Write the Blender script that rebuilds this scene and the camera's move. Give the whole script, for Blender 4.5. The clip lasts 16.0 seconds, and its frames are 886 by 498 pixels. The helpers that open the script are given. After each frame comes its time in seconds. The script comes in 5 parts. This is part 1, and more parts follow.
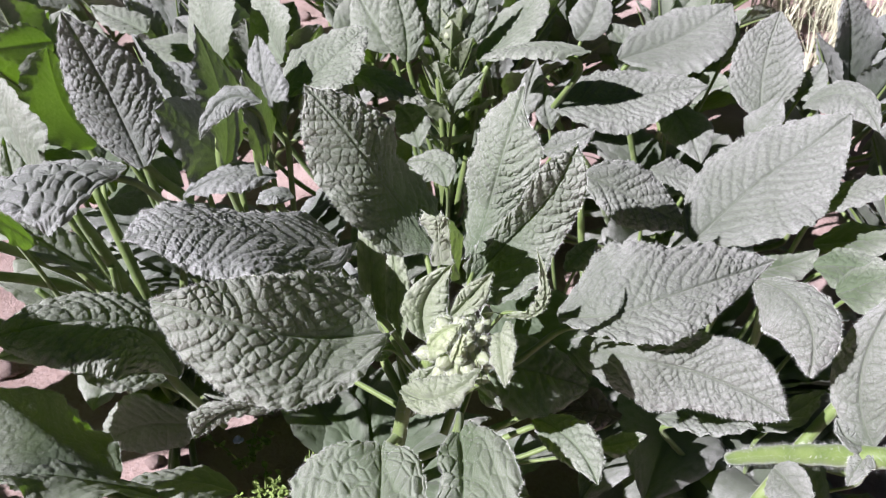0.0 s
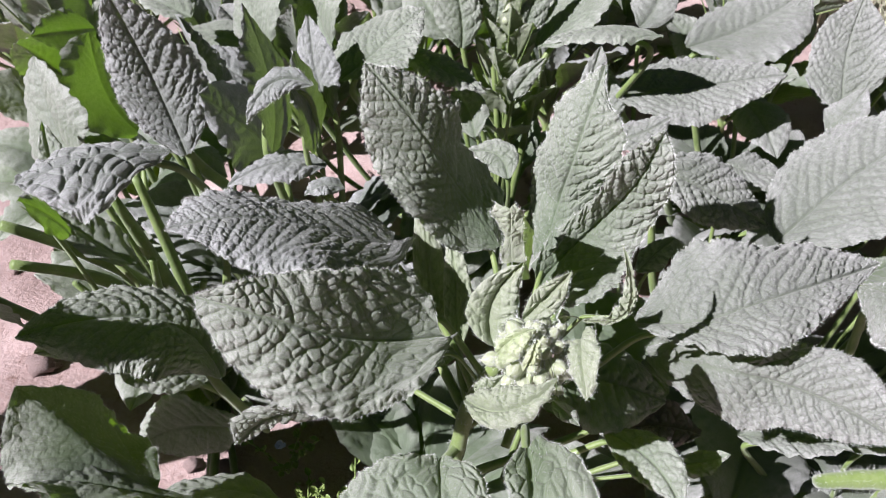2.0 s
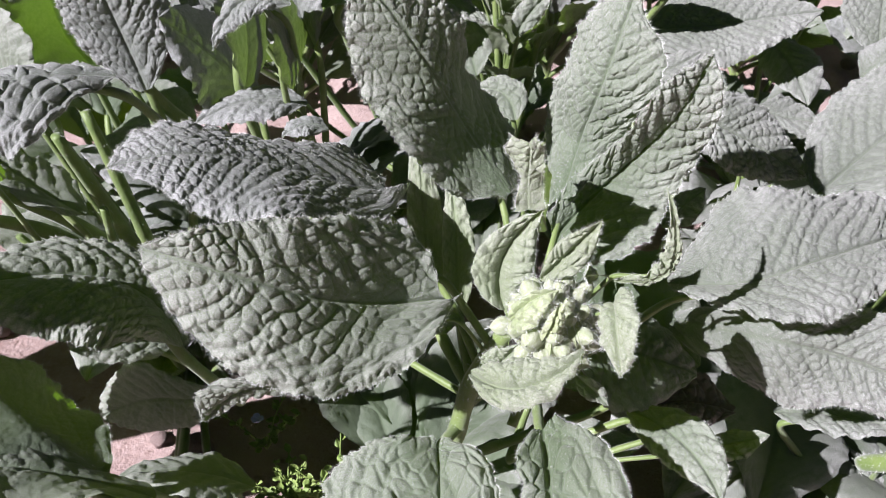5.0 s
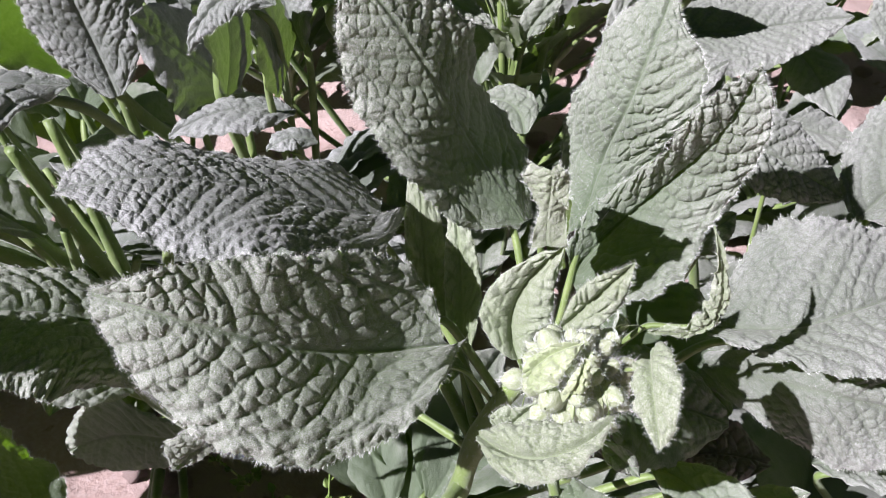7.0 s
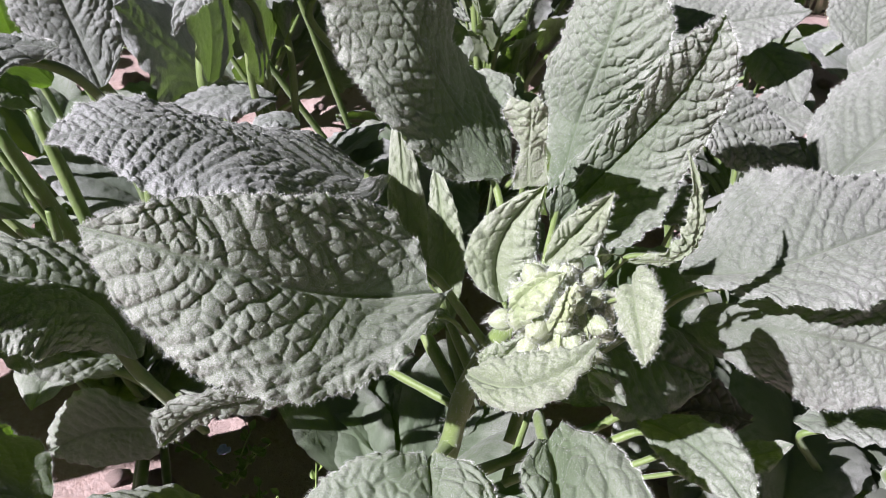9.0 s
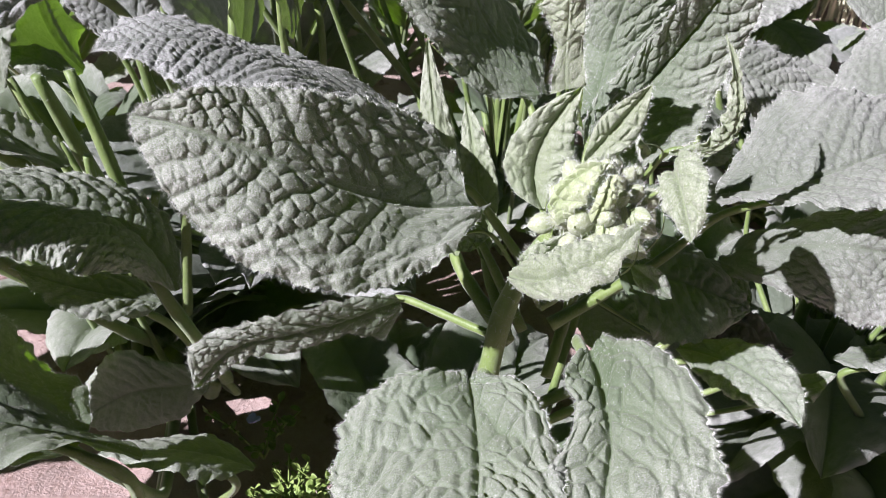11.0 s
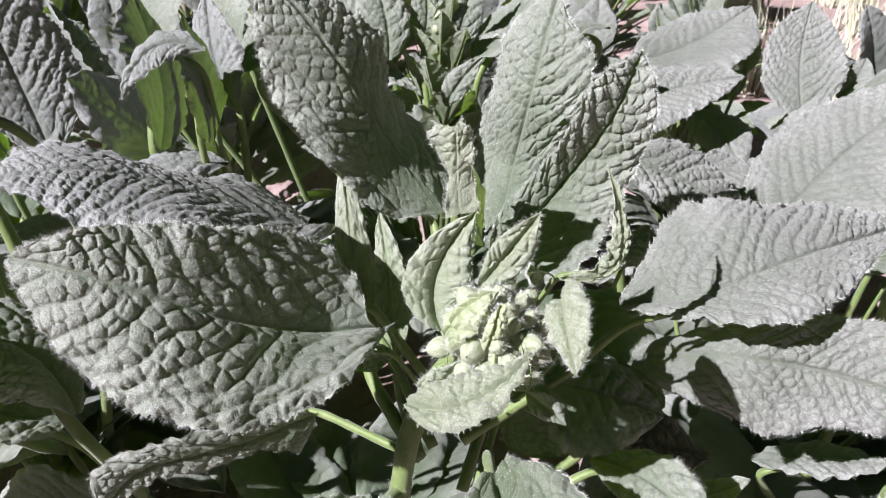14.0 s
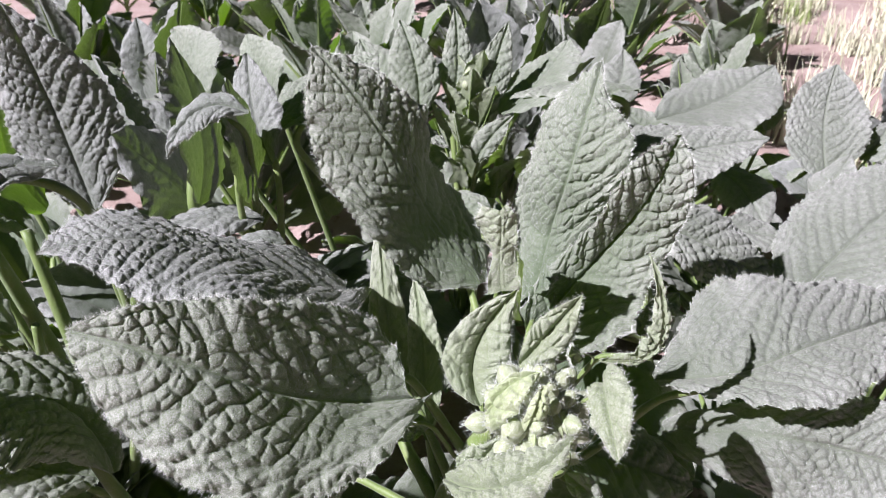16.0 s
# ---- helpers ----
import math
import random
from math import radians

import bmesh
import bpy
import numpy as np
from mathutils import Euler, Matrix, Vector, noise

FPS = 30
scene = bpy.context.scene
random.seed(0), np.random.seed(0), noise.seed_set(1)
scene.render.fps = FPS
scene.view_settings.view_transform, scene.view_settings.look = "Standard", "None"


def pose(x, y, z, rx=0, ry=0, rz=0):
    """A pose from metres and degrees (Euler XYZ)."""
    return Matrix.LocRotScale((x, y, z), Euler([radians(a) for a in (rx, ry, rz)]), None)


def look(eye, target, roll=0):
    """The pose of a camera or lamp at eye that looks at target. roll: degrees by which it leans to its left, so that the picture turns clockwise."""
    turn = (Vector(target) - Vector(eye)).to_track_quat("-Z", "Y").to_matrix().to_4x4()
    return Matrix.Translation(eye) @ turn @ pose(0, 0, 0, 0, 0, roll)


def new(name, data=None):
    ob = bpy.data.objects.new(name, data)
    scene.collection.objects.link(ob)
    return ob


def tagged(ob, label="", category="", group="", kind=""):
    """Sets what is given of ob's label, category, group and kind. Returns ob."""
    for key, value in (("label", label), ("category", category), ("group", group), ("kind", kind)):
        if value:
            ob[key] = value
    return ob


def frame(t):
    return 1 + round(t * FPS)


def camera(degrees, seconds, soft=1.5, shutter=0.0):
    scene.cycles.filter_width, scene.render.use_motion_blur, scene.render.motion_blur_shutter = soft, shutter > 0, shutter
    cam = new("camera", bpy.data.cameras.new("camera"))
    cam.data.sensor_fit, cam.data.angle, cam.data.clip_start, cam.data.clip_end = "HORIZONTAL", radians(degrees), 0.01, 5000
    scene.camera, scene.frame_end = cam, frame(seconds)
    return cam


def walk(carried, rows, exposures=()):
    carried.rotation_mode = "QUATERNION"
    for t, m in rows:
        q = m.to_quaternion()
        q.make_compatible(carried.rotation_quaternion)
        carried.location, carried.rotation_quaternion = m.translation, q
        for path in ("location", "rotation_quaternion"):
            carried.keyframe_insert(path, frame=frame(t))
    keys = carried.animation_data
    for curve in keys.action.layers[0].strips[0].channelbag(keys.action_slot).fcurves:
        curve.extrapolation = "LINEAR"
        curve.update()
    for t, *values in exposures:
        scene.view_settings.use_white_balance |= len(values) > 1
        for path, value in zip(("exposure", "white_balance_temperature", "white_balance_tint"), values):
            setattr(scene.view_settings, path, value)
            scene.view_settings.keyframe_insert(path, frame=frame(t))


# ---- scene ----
cam = camera(59.8, 16.0, soft=0.7)
METRES, EYE, TILT, LEAN, TURN = 0.36, 0.54, -38.0, 0.0, 0.0
ROWS = [
    (0.0, 0.0, 0.0, 0.0, 0.0, 0.0, -0.0),
    (0.5, 0.0164, 0.0117, -0.0129, 0.19, 0.07, 0.37),
    (1.0, 0.0656, 0.0356, -0.0235, 0.41, 0.05, 0.26),
    (1.5, 0.0238, 0.0696, -0.016, 0.85, 0.07, -0.09),
    (2.0, -0.0498, 0.1082, -0.0068, 2.47, -0.02, -0.86),
    (2.5, -0.0761, 0.1468, -0.0194, 2.67, -1.21, -1.21),
    (3.0, -0.0829, 0.1878, -0.0298, 2.49, -1.88, -1.3),
    (3.5, -0.0708, 0.2132, -0.0281, 2.22, -2.18, -0.92),
    (4.0, -0.0727, 0.2305, -0.0299, 1.82, -2.3, -1.07),
    (6.5, -0.0734, 0.3734, -0.0053, 1.4, -3.13, -1.5),
    (7.0, -0.0868, 0.3989, 0.0049, 1.14, -2.65, -1.73),
    (7.5, -0.0827, 0.4042, 0.0066, 0.78, -1.82, -1.64),
    (8.0, -0.0853, 0.4117, -0.0294, 0.47, -1.12, -1.18),
    (8.5, -0.0921, 0.4062, -0.07, -0.14, -0.66, -0.92),
    (9.0, -0.0924, 0.3783, -0.0933, -0.56, 0.7, -0.28),
    (9.5, -0.1138, 0.3618, -0.1496, -0.17, 1.82, 0.04),
    (12.0, -0.1196, 0.3836, -0.2366, 0.18, 5.2, 1.26),
    (12.5, -0.0986, 0.379, -0.211, -0.87, 6.01, 1.71),
    (13.0, -0.0672, 0.3785, -0.2042, -1.48, 6.88, 1.62),
    (13.5, -0.0559, 0.3814, -0.1889, -1.28, 7.45, 1.77),
    (14.0, -0.0495, 0.374, -0.167, -1.9, 8.29, 1.94),
    (14.5, -0.0552, 0.3681, -0.1567, -1.99, 8.89, 1.62),
    (15.0, -0.0748, 0.3562, -0.1463, -1.21, 9.6, 1.25),
    (15.5, -0.0785, 0.3512, -0.1373, -1.41, 10.08, 0.61),
    (16.0, -0.0818, 0.3506, -0.1231, -1.42, 10.52, 0.37),
]
walk(cam, [(t, pose(0, 0, EYE, TILT, LEAN, TURN) @ pose(METRES * x, METRES * y, METRES * z, 90 + pitch, roll, yaw)) for t, x, y, z, yaw, pitch, roll in ROWS],
     exposures=[(0.0, 1.33, 6120, 18), (8.0, 1.39, 6120, 18), (12.5, 1.41, 6120, 18), (16.0, 1.34, 6120, 18)])
cam.data.dof.use_dof = True
cam.data.dof.focus_distance = 0.31
cam.data.dof.aperture_fstop = 32.0

# ---- light ----
SUN = Vector((-1.04, -0.63, 1.0)).normalized()
world = bpy.data.worlds.new("sky")
scene.world = world
world.use_nodes = True
sky = world.node_tree.nodes.new("ShaderNodeTexSky")
sky.sky_type = "NISHITA"
sky.sun_disc = False
sky.sun_elevation = math.asin(SUN.z)
sky.sun_rotation = math.atan2(SUN.x, SUN.y)
world.node_tree.links.new(sky.outputs[0], world.node_tree.nodes["Background"].inputs[0])
world.node_tree.nodes["Background"].inputs[1].default_value = 0.004
sun = new("sun", bpy.data.lights.new("sun", "SUN"))
sun.data.energy = 4.9
sun.data.angle = radians(0.53)
sun.data.color = (1.0, 0.975, 0.955)
sun.matrix_world = look(SUN * 5, (0, 0, 0))


# ---- materials ----
def material(name):
    m = bpy.data.materials.new(name)
    m.use_nodes = True
    t = m.node_tree
    return m, t, t.nodes["Principled BSDF"], t.nodes["Material Output"]


def node(t, kind, **given):
    n = t.nodes.new("ShaderNode" + kind)
    for key, value in given.items():
        if key in n.inputs:
            n.inputs[key].default_value = value
    return n


def ramp(t, source, stops):
    n = t.nodes.new("ShaderNodeValToRGB")
    while len(n.color_ramp.elements) < len(stops):
        n.color_ramp.elements.new(0.5)
    for e, (place, colour) in zip(n.color_ramp.elements, stops):
        e.position, e.color = place, (*colour, 1)
    t.links.new(source, n.inputs[0])
    return n.outputs[0]


def mixed(t, fac, a, b, blend="MIX"):
    n = t.nodes.new("ShaderNodeMix")
    n.data_type, n.blend_type = "RGBA", blend
    for socket, value in ((n.inputs[0], fac), (n.inputs[6], a), (n.inputs[7], b)):
        if hasattr(value, "links"):
            t.links.new(value, socket)
        elif isinstance(value, tuple):
            socket.default_value = (*value, 1)
        else:
            socket.default_value = value
    return n.outputs[2]


def noise_of(t, scale, detail=4, rough=0.6):
    n = node(t, "TexNoise", Scale=scale, Detail=detail, Roughness=rough)
    c = t.nodes.new("ShaderNodeTexCoord")
    t.links.new(c.outputs["Object"], n.inputs["Vector"])
    return n.outputs[0]


def leaf_material(name, blade, hair, rib, glow, through_part=0.3, sheen=0.2):
    """Downy leaf: green blade, paler veins, a bloom of fine grey hairs, light through it."""
    m, t, b, out = material(name)
    crease = t.nodes.new("ShaderNodeAttribute")
    crease.attribute_name = "crease"
    vein = t.nodes.new("ShaderNodeAttribute")
    vein.attribute_name = "vein"
    info = t.nodes.new("ShaderNodeObjectInfo")
    wide, fine = noise_of(t, 45, 5), noise_of(t, 2300, 4, 0.75)
    base = mixed(t, ramp(t, wide, ((0.3, (0, 0, 0)), (0.7, (1, 1, 1)))), blade, tuple(c * k for c, k in zip(blade, (1.35, 1.25, 1.3))))
    base = mixed(t, ramp(t, info.outputs["Random"], ((0, (0, 0, 0)), (1, (0.35, 0.35, 0.35)))), base, tuple(c * k for c, k in zip(blade, (1.2, 0.95, 1.25))))
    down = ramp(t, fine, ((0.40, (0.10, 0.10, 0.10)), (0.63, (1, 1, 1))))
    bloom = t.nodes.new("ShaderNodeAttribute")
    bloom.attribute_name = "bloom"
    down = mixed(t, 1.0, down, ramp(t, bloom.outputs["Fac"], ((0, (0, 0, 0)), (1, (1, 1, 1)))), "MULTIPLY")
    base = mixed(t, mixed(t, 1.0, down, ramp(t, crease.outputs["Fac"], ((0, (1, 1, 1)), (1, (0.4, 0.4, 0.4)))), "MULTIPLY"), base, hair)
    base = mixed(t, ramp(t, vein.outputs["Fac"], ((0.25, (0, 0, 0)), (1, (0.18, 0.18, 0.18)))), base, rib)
    t.links.new(base, b.inputs["Base Color"])
    b.inputs["Roughness"].default_value = 0.56
    b.inputs["Specular IOR Level"].default_value = 0.5
    b.inputs["Sheen Weight"].default_value = sheen
    b.inputs["Sheen Roughness"].default_value = 0.6
    b.inputs["Sheen Tint"].default_value = (1.0, 0.98, 0.96, 1)
    bump = node(t, "Bump", Strength=0.9, Distance=0.0005)
    t.links.new(noise_of(t, 1500, 3), bump.inputs["Height"])
    second = node(t, "Bump", Strength=0.6, Distance=0.0009)
    t.links.new(noise_of(t, 330, 3), second.inputs["Height"])
    t.links.new(bump.outputs[0], second.inputs["Normal"])
    t.links.new(second.outputs[0], b.inputs["Normal"])
    tr = t.nodes.new("ShaderNodeBsdfTranslucent")
    t.links.new(mixed(t, ramp(t, vein.outputs["Fac"], ((0.2, (0, 0, 0)), (1, (0.5, 0.5, 0.5)))), glow, tuple(c * 0.55 for c in glow)), tr.inputs[0])
    mix = t.nodes.new("ShaderNodeMixShader")
    mix.inputs[0].default_value = through_part
    t.links.new(b.outputs[0], mix.inputs[1])
    t.links.new(tr.outputs[0], mix.inputs[2])
    t.links.new(mix.outputs[0], out.inputs[0])
    return m


LEAF = leaf_material("downy_leaf", (0.043, 0.071, 0.030), (0.505, 0.49, 0.48), (0.12, 0.19, 0.06), (0.20, 0.40, 0.008), 0.22)
GREY = leaf_material("downy_leaf_grey", (0.040, 0.058, 0.036), (0.505, 0.49, 0.515), (0.14, 0.18, 0.09), (0.15, 0.26, 0.02), 0.2)
PALE = leaf_material("downy_leaf_pale", (0.048, 0.068, 0.038), (0.485, 0.465, 0.48), (0.16, 0.2, 0.11), (0.15, 0.27, 0.02), 0.2)
BRACT = leaf_material("young_bract", (0.100, 0.140, 0.055), (0.55, 0.545, 0.51), (0.30, 0.37, 0.20), (0.22, 0.36, 0.04))
BUD = leaf_material("bud_sepal", (0.20, 0.26, 0.10), (0.64, 0.64, 0.57), (0.36, 0.42, 0.22), (0.30, 0.42, 0.06))
DRY = leaf_material("withered_leaf", (0.07, 0.055, 0.05), (0.2, 0.18, 0.18), (0.14, 0.11, 0.08), (0.12, 0.1, 0.03), 0.12)


def stem_material():
    m, t, b, out = material("hairy_stem")
    base = ramp(t, noise_of(t, 70, 4), ((0.3, (0.11, 0.17, 0.035)), (0.55, (0.17, 0.235, 0.06)), (0.8, (0.26, 0.31, 0.12))))
    base = mixed(t, ramp(t, noise_of(t, 1800, 2), ((0.5, (0, 0, 0)), (0.7, (0.4, 0.4, 0.4)))), base, (0.36, 0.38, 0.30))
    t.links.new(base, b.inputs["Base Color"])
    b.inputs["Roughness"].default_value = 0.5
    b.inputs["Sheen Weight"].default_value = 0.3
    b.inputs["Subsurface Weight"].default_value = 0.0
    bump = node(t, "Bump", Strength=0.4, Distance=0.0008)
    t.links.new(noise_of(t, 500, 3), bump.inputs["Height"])
    t.links.new(bump.outputs[0], b.inputs["Normal"])
    tr = node(t, "BsdfTranslucent", Color=(0.14, 0.24, 0.015, 1))
    mix = t.nodes.new("ShaderNodeMixShader")
    mix.inputs[0].default_value = 0.3
    t.links.new(b.outputs[0], mix.inputs[1])
    t.links.new(tr.outputs[0], mix.inputs[2])
    t.links.new(mix.outputs[0], out.inputs[0])
    return m


STEM = stem_material()


def plain(name, low, high, scale, rough=0.7, bumps=0.3, distance=0.001, fine=900):
    m, t, b, out = material(name)
    t.links.new(ramp(t, noise_of(t, scale, 6), ((0.3, low), (0.7, high))), b.inputs["Base Color"])
    b.inputs["Roughness"].default_value = rough
    bump = node(t, "Bump", Strength=bumps, Distance=distance)
    t.links.new(noise_of(t, fine, 5), bump.inputs["Height"])
    t.links.new(bump.outputs[0], b.inputs["Normal"])
    return m


HAIR = plain("white_hair", (0.55, 0.56, 0.53), (0.68, 0.69, 0.66), 300, 0.5, 0.0)
PETAL = plain("blue_petal", (0.36, 0.38, 0.74), (0.52, 0.53, 0.82), 900, 0.5)
WEED = plain("weed_green", (0.10, 0.16, 0.03), (0.22, 0.28, 0.08), 120, 0.6)
STRAW = plain("dry_grass", (0.55, 0.52, 0.41), (0.40, 0.42, 0.28), 25, 0.6)


def soil_material():
    m, t, b, out = material("pink_soil")
    base = ramp(t, noise_of(t, 9, 8), ((0.25, (0.21, 0.135, 0.12)), (0.5, (0.32, 0.225, 0.21)), (0.8, (0.44, 0.34, 0.325))))
    base = mixed(t, ramp(t, noise_of(t, 260, 4), ((0.4, (0, 0, 0)), (0.75, (0.6, 0.6, 0.6)))), base, (0.40, 0.31, 0.295))
    base = mixed(t, ramp(t, noise_of(t, 60, 3), ((0.62, (0, 0, 0)), (0.7, (0.7, 0.7, 0.7)))), base, (0.14, 0.075, 0.06))
    t.links.new(base, b.inputs["Base Color"])
    b.inputs["Roughness"].default_value = 0.9
    bump = node(t, "Bump", Strength=0.8, Distance=0.004)
    t.links.new(noise_of(t, 180, 8, 0.7), bump.inputs["Height"])
    t.links.new(bump.outputs[0], b.inputs["Normal"])
    return m


SOIL = soil_material()


# ---- builders ----
def mesh_of(name, verts, faces, material_given, smooth=True, values=None):
    me = bpy.data.meshes.new(name)
    me.from_pydata([tuple(v) for v in np.asarray(verts, float)], [], [tuple(int(i) for i in q) for q in faces])
    if smooth:
        me.polygons.foreach_set("use_smooth", [True] * len(me.polygons))
    for key, data in (values or {}).items():
        me.attributes.new(key, "FLOAT", "POINT").data.foreach_set("value", np.ascontiguousarray(data, np.float32))
    me.materials.append(material_given)
    me.update()
    return me


def part(name, me, parent, label=""):
    ob = new(name, me)
    ob.parent = parent
    ob.matrix_parent_inverse = Matrix.Translation(-parent.matrix_basis.translation) if parent.parent is None else Matrix()
    return tagged(ob, label)


def unit(v):
    v = np.asarray(v, float)
    return v / (np.linalg.norm(v, axis=-1, keepdims=True) + 1e-12)


def hashed(i, j, k):
    h = np.sin(i * 127.1 + j * 311.7 + k * 74.7) * 43758.5453
    return h - np.floor(h)


def swept(y):
    """How far a side vein has run forward at this distance from the midrib."""
    return 0.55 * y + 17 * y * y


def pillows(x, y, cell, k):
    """Height of a quilted surface: puffed cells in lanes that run forward from the midrib at a slant."""
    lane, row = cell * 1.35, cell * 0.85
    i0, j0 = np.floor((x - swept(y)) / lane), np.floor(y / row)
    best, second, puffed = np.full(x.shape, 9.0), np.full(x.shape, 9.0), np.zeros(x.shape)
    for di in (-1, 0, 1):
        for dj in (-2, -1, 0, 1, 2):
            i, j = i0 + di, j0 + dj
            sy = (j + 0.5 + 0.75 * (hashed(i, j, k + 9.3) - 0.5) + 0.3 * (i % 2)) * row
            sx = (i + 0.5 + 0.62 * (hashed(i, j, k) - 0.5)) * lane + swept(sy)
            d = np.hypot(x - sx, y - sy) / cell
            second = np.minimum(second, np.maximum(best, d))
            puffed = np.where(d < best, hashed(i, j, k + 4.4), puffed)
            best = np.minimum(best, d)
    edge = np.clip((second - best) / 0.45, 0, 1)
    return (1 - (1 - edge) ** 2.2) * (1.05 - 0.35 * best * best) * (0.6 + 0.6 * puffed), 1 - np.clip((second - best) / 0.11, 0, 1)


def wobble(x, y, z, k):
    return (np.sin(x * 61 + k) + np.sin(y * 83 + k * 2.1 + x * 37) + np.sin(z * 71 + k * 1.7 + y * 43)) / 3


def hair_mesh(roots, ways, length, rng, width=0.00004):
    n = len(roots)
    ways = unit(ways + rng.normal(0, 0.35, (n, 3)))
    side = unit(np.cross(ways, rng.normal(0, 1, (n, 3)))) * width
    tip = roots + ways * (length * rng.uniform(0.5, 1.15, (n, 1)))
    verts = np.stack([roots - side, roots + side, tip], 1).reshape(-1, 3)
    return mesh_of("hairs", verts, np.arange(3 * n).reshape(-1, 3), HAIR, False)


def tube(points, radii, sides=9, ribs=0.0, k=0.0, steps=6):
    """A bent round stalk through points (smoothed), as vertices and faces."""
    p = np.asarray(points, float)
    reach = np.concatenate([[0], np.cumsum(np.linalg.norm(np.diff(p, axis=0), axis=1) + 1e-6)])
    at = np.linspace(0, reach[-1], (len(p) - 1) * steps + 1)
    r = np.interp(at, reach, np.asarray(radii, float))
    line = np.stack([np.interp(at, reach, p[:, c]) for c in range(3)], 1)
    for _ in range(3 + len(at) // 12):
        line[1:-1] = 0.25 * line[:-2] + 0.5 * line[1:-1] + 0.25 * line[2:]
    along = unit(np.gradient(line, axis=0))
    x = unit(np.cross(along, (0.31, 0.9, 0.2)))
    y = np.cross(along, x)
    turn = np.arange(sides) * 2 * math.pi / sides
    rad = r[:, None] * (1 + ribs * np.cos(turn * 3)[None] + 0.05 * np.sin(np.arange(len(r)) * 1.3 + k)[:, None])
    out = x[:, None] * np.cos(turn)[None, :, None] + y[:, None] * np.sin(turn)[None, :, None]
    verts = (line[:, None] + out * rad[..., None]).reshape(-1, 3)
    faces = [(i * sides + j, i * sides + (j + 1) % sides, (i + 1) * sides + (j + 1) % sides, (i + 1) * sides + j)
             for i in range(len(line) - 1) for j in range(sides)]
    faces.append(tuple(range((len(line) - 1) * sides, len(line) * sides)))
    faces.append(tuple(range(sides - 1, -1, -1)))
    return verts, faces, out.reshape(-1, 3)


HABIT = {}
GRID = {0: (16, 9), 1: (44, 25), 2: (84, 45), 3: (150, 85), 4: (210, 121)}


def spline(points, u):
    """A smooth curve through evenly spaced points, at the parts u of its length."""
    p = np.asarray(points, float)
    p = np.vstack([2 * p[0] - p[1], p, 2 * p[-1] - p[-2]])
    s = np.clip(np.asarray(u, float).ravel(), 0, 1) * (len(p) - 3)
    i = np.minimum(s.astype(int), len(p) - 4)
    f = (s - i)[:, None]
    a, b, c, d = p[i], p[i + 1], p[i + 2], p[i + 3]
    return b + 0.5 * f * (c - a + f * (2 * a - 5 * b + 4 * c - d + f * (3 * (b - c) + d - a)))


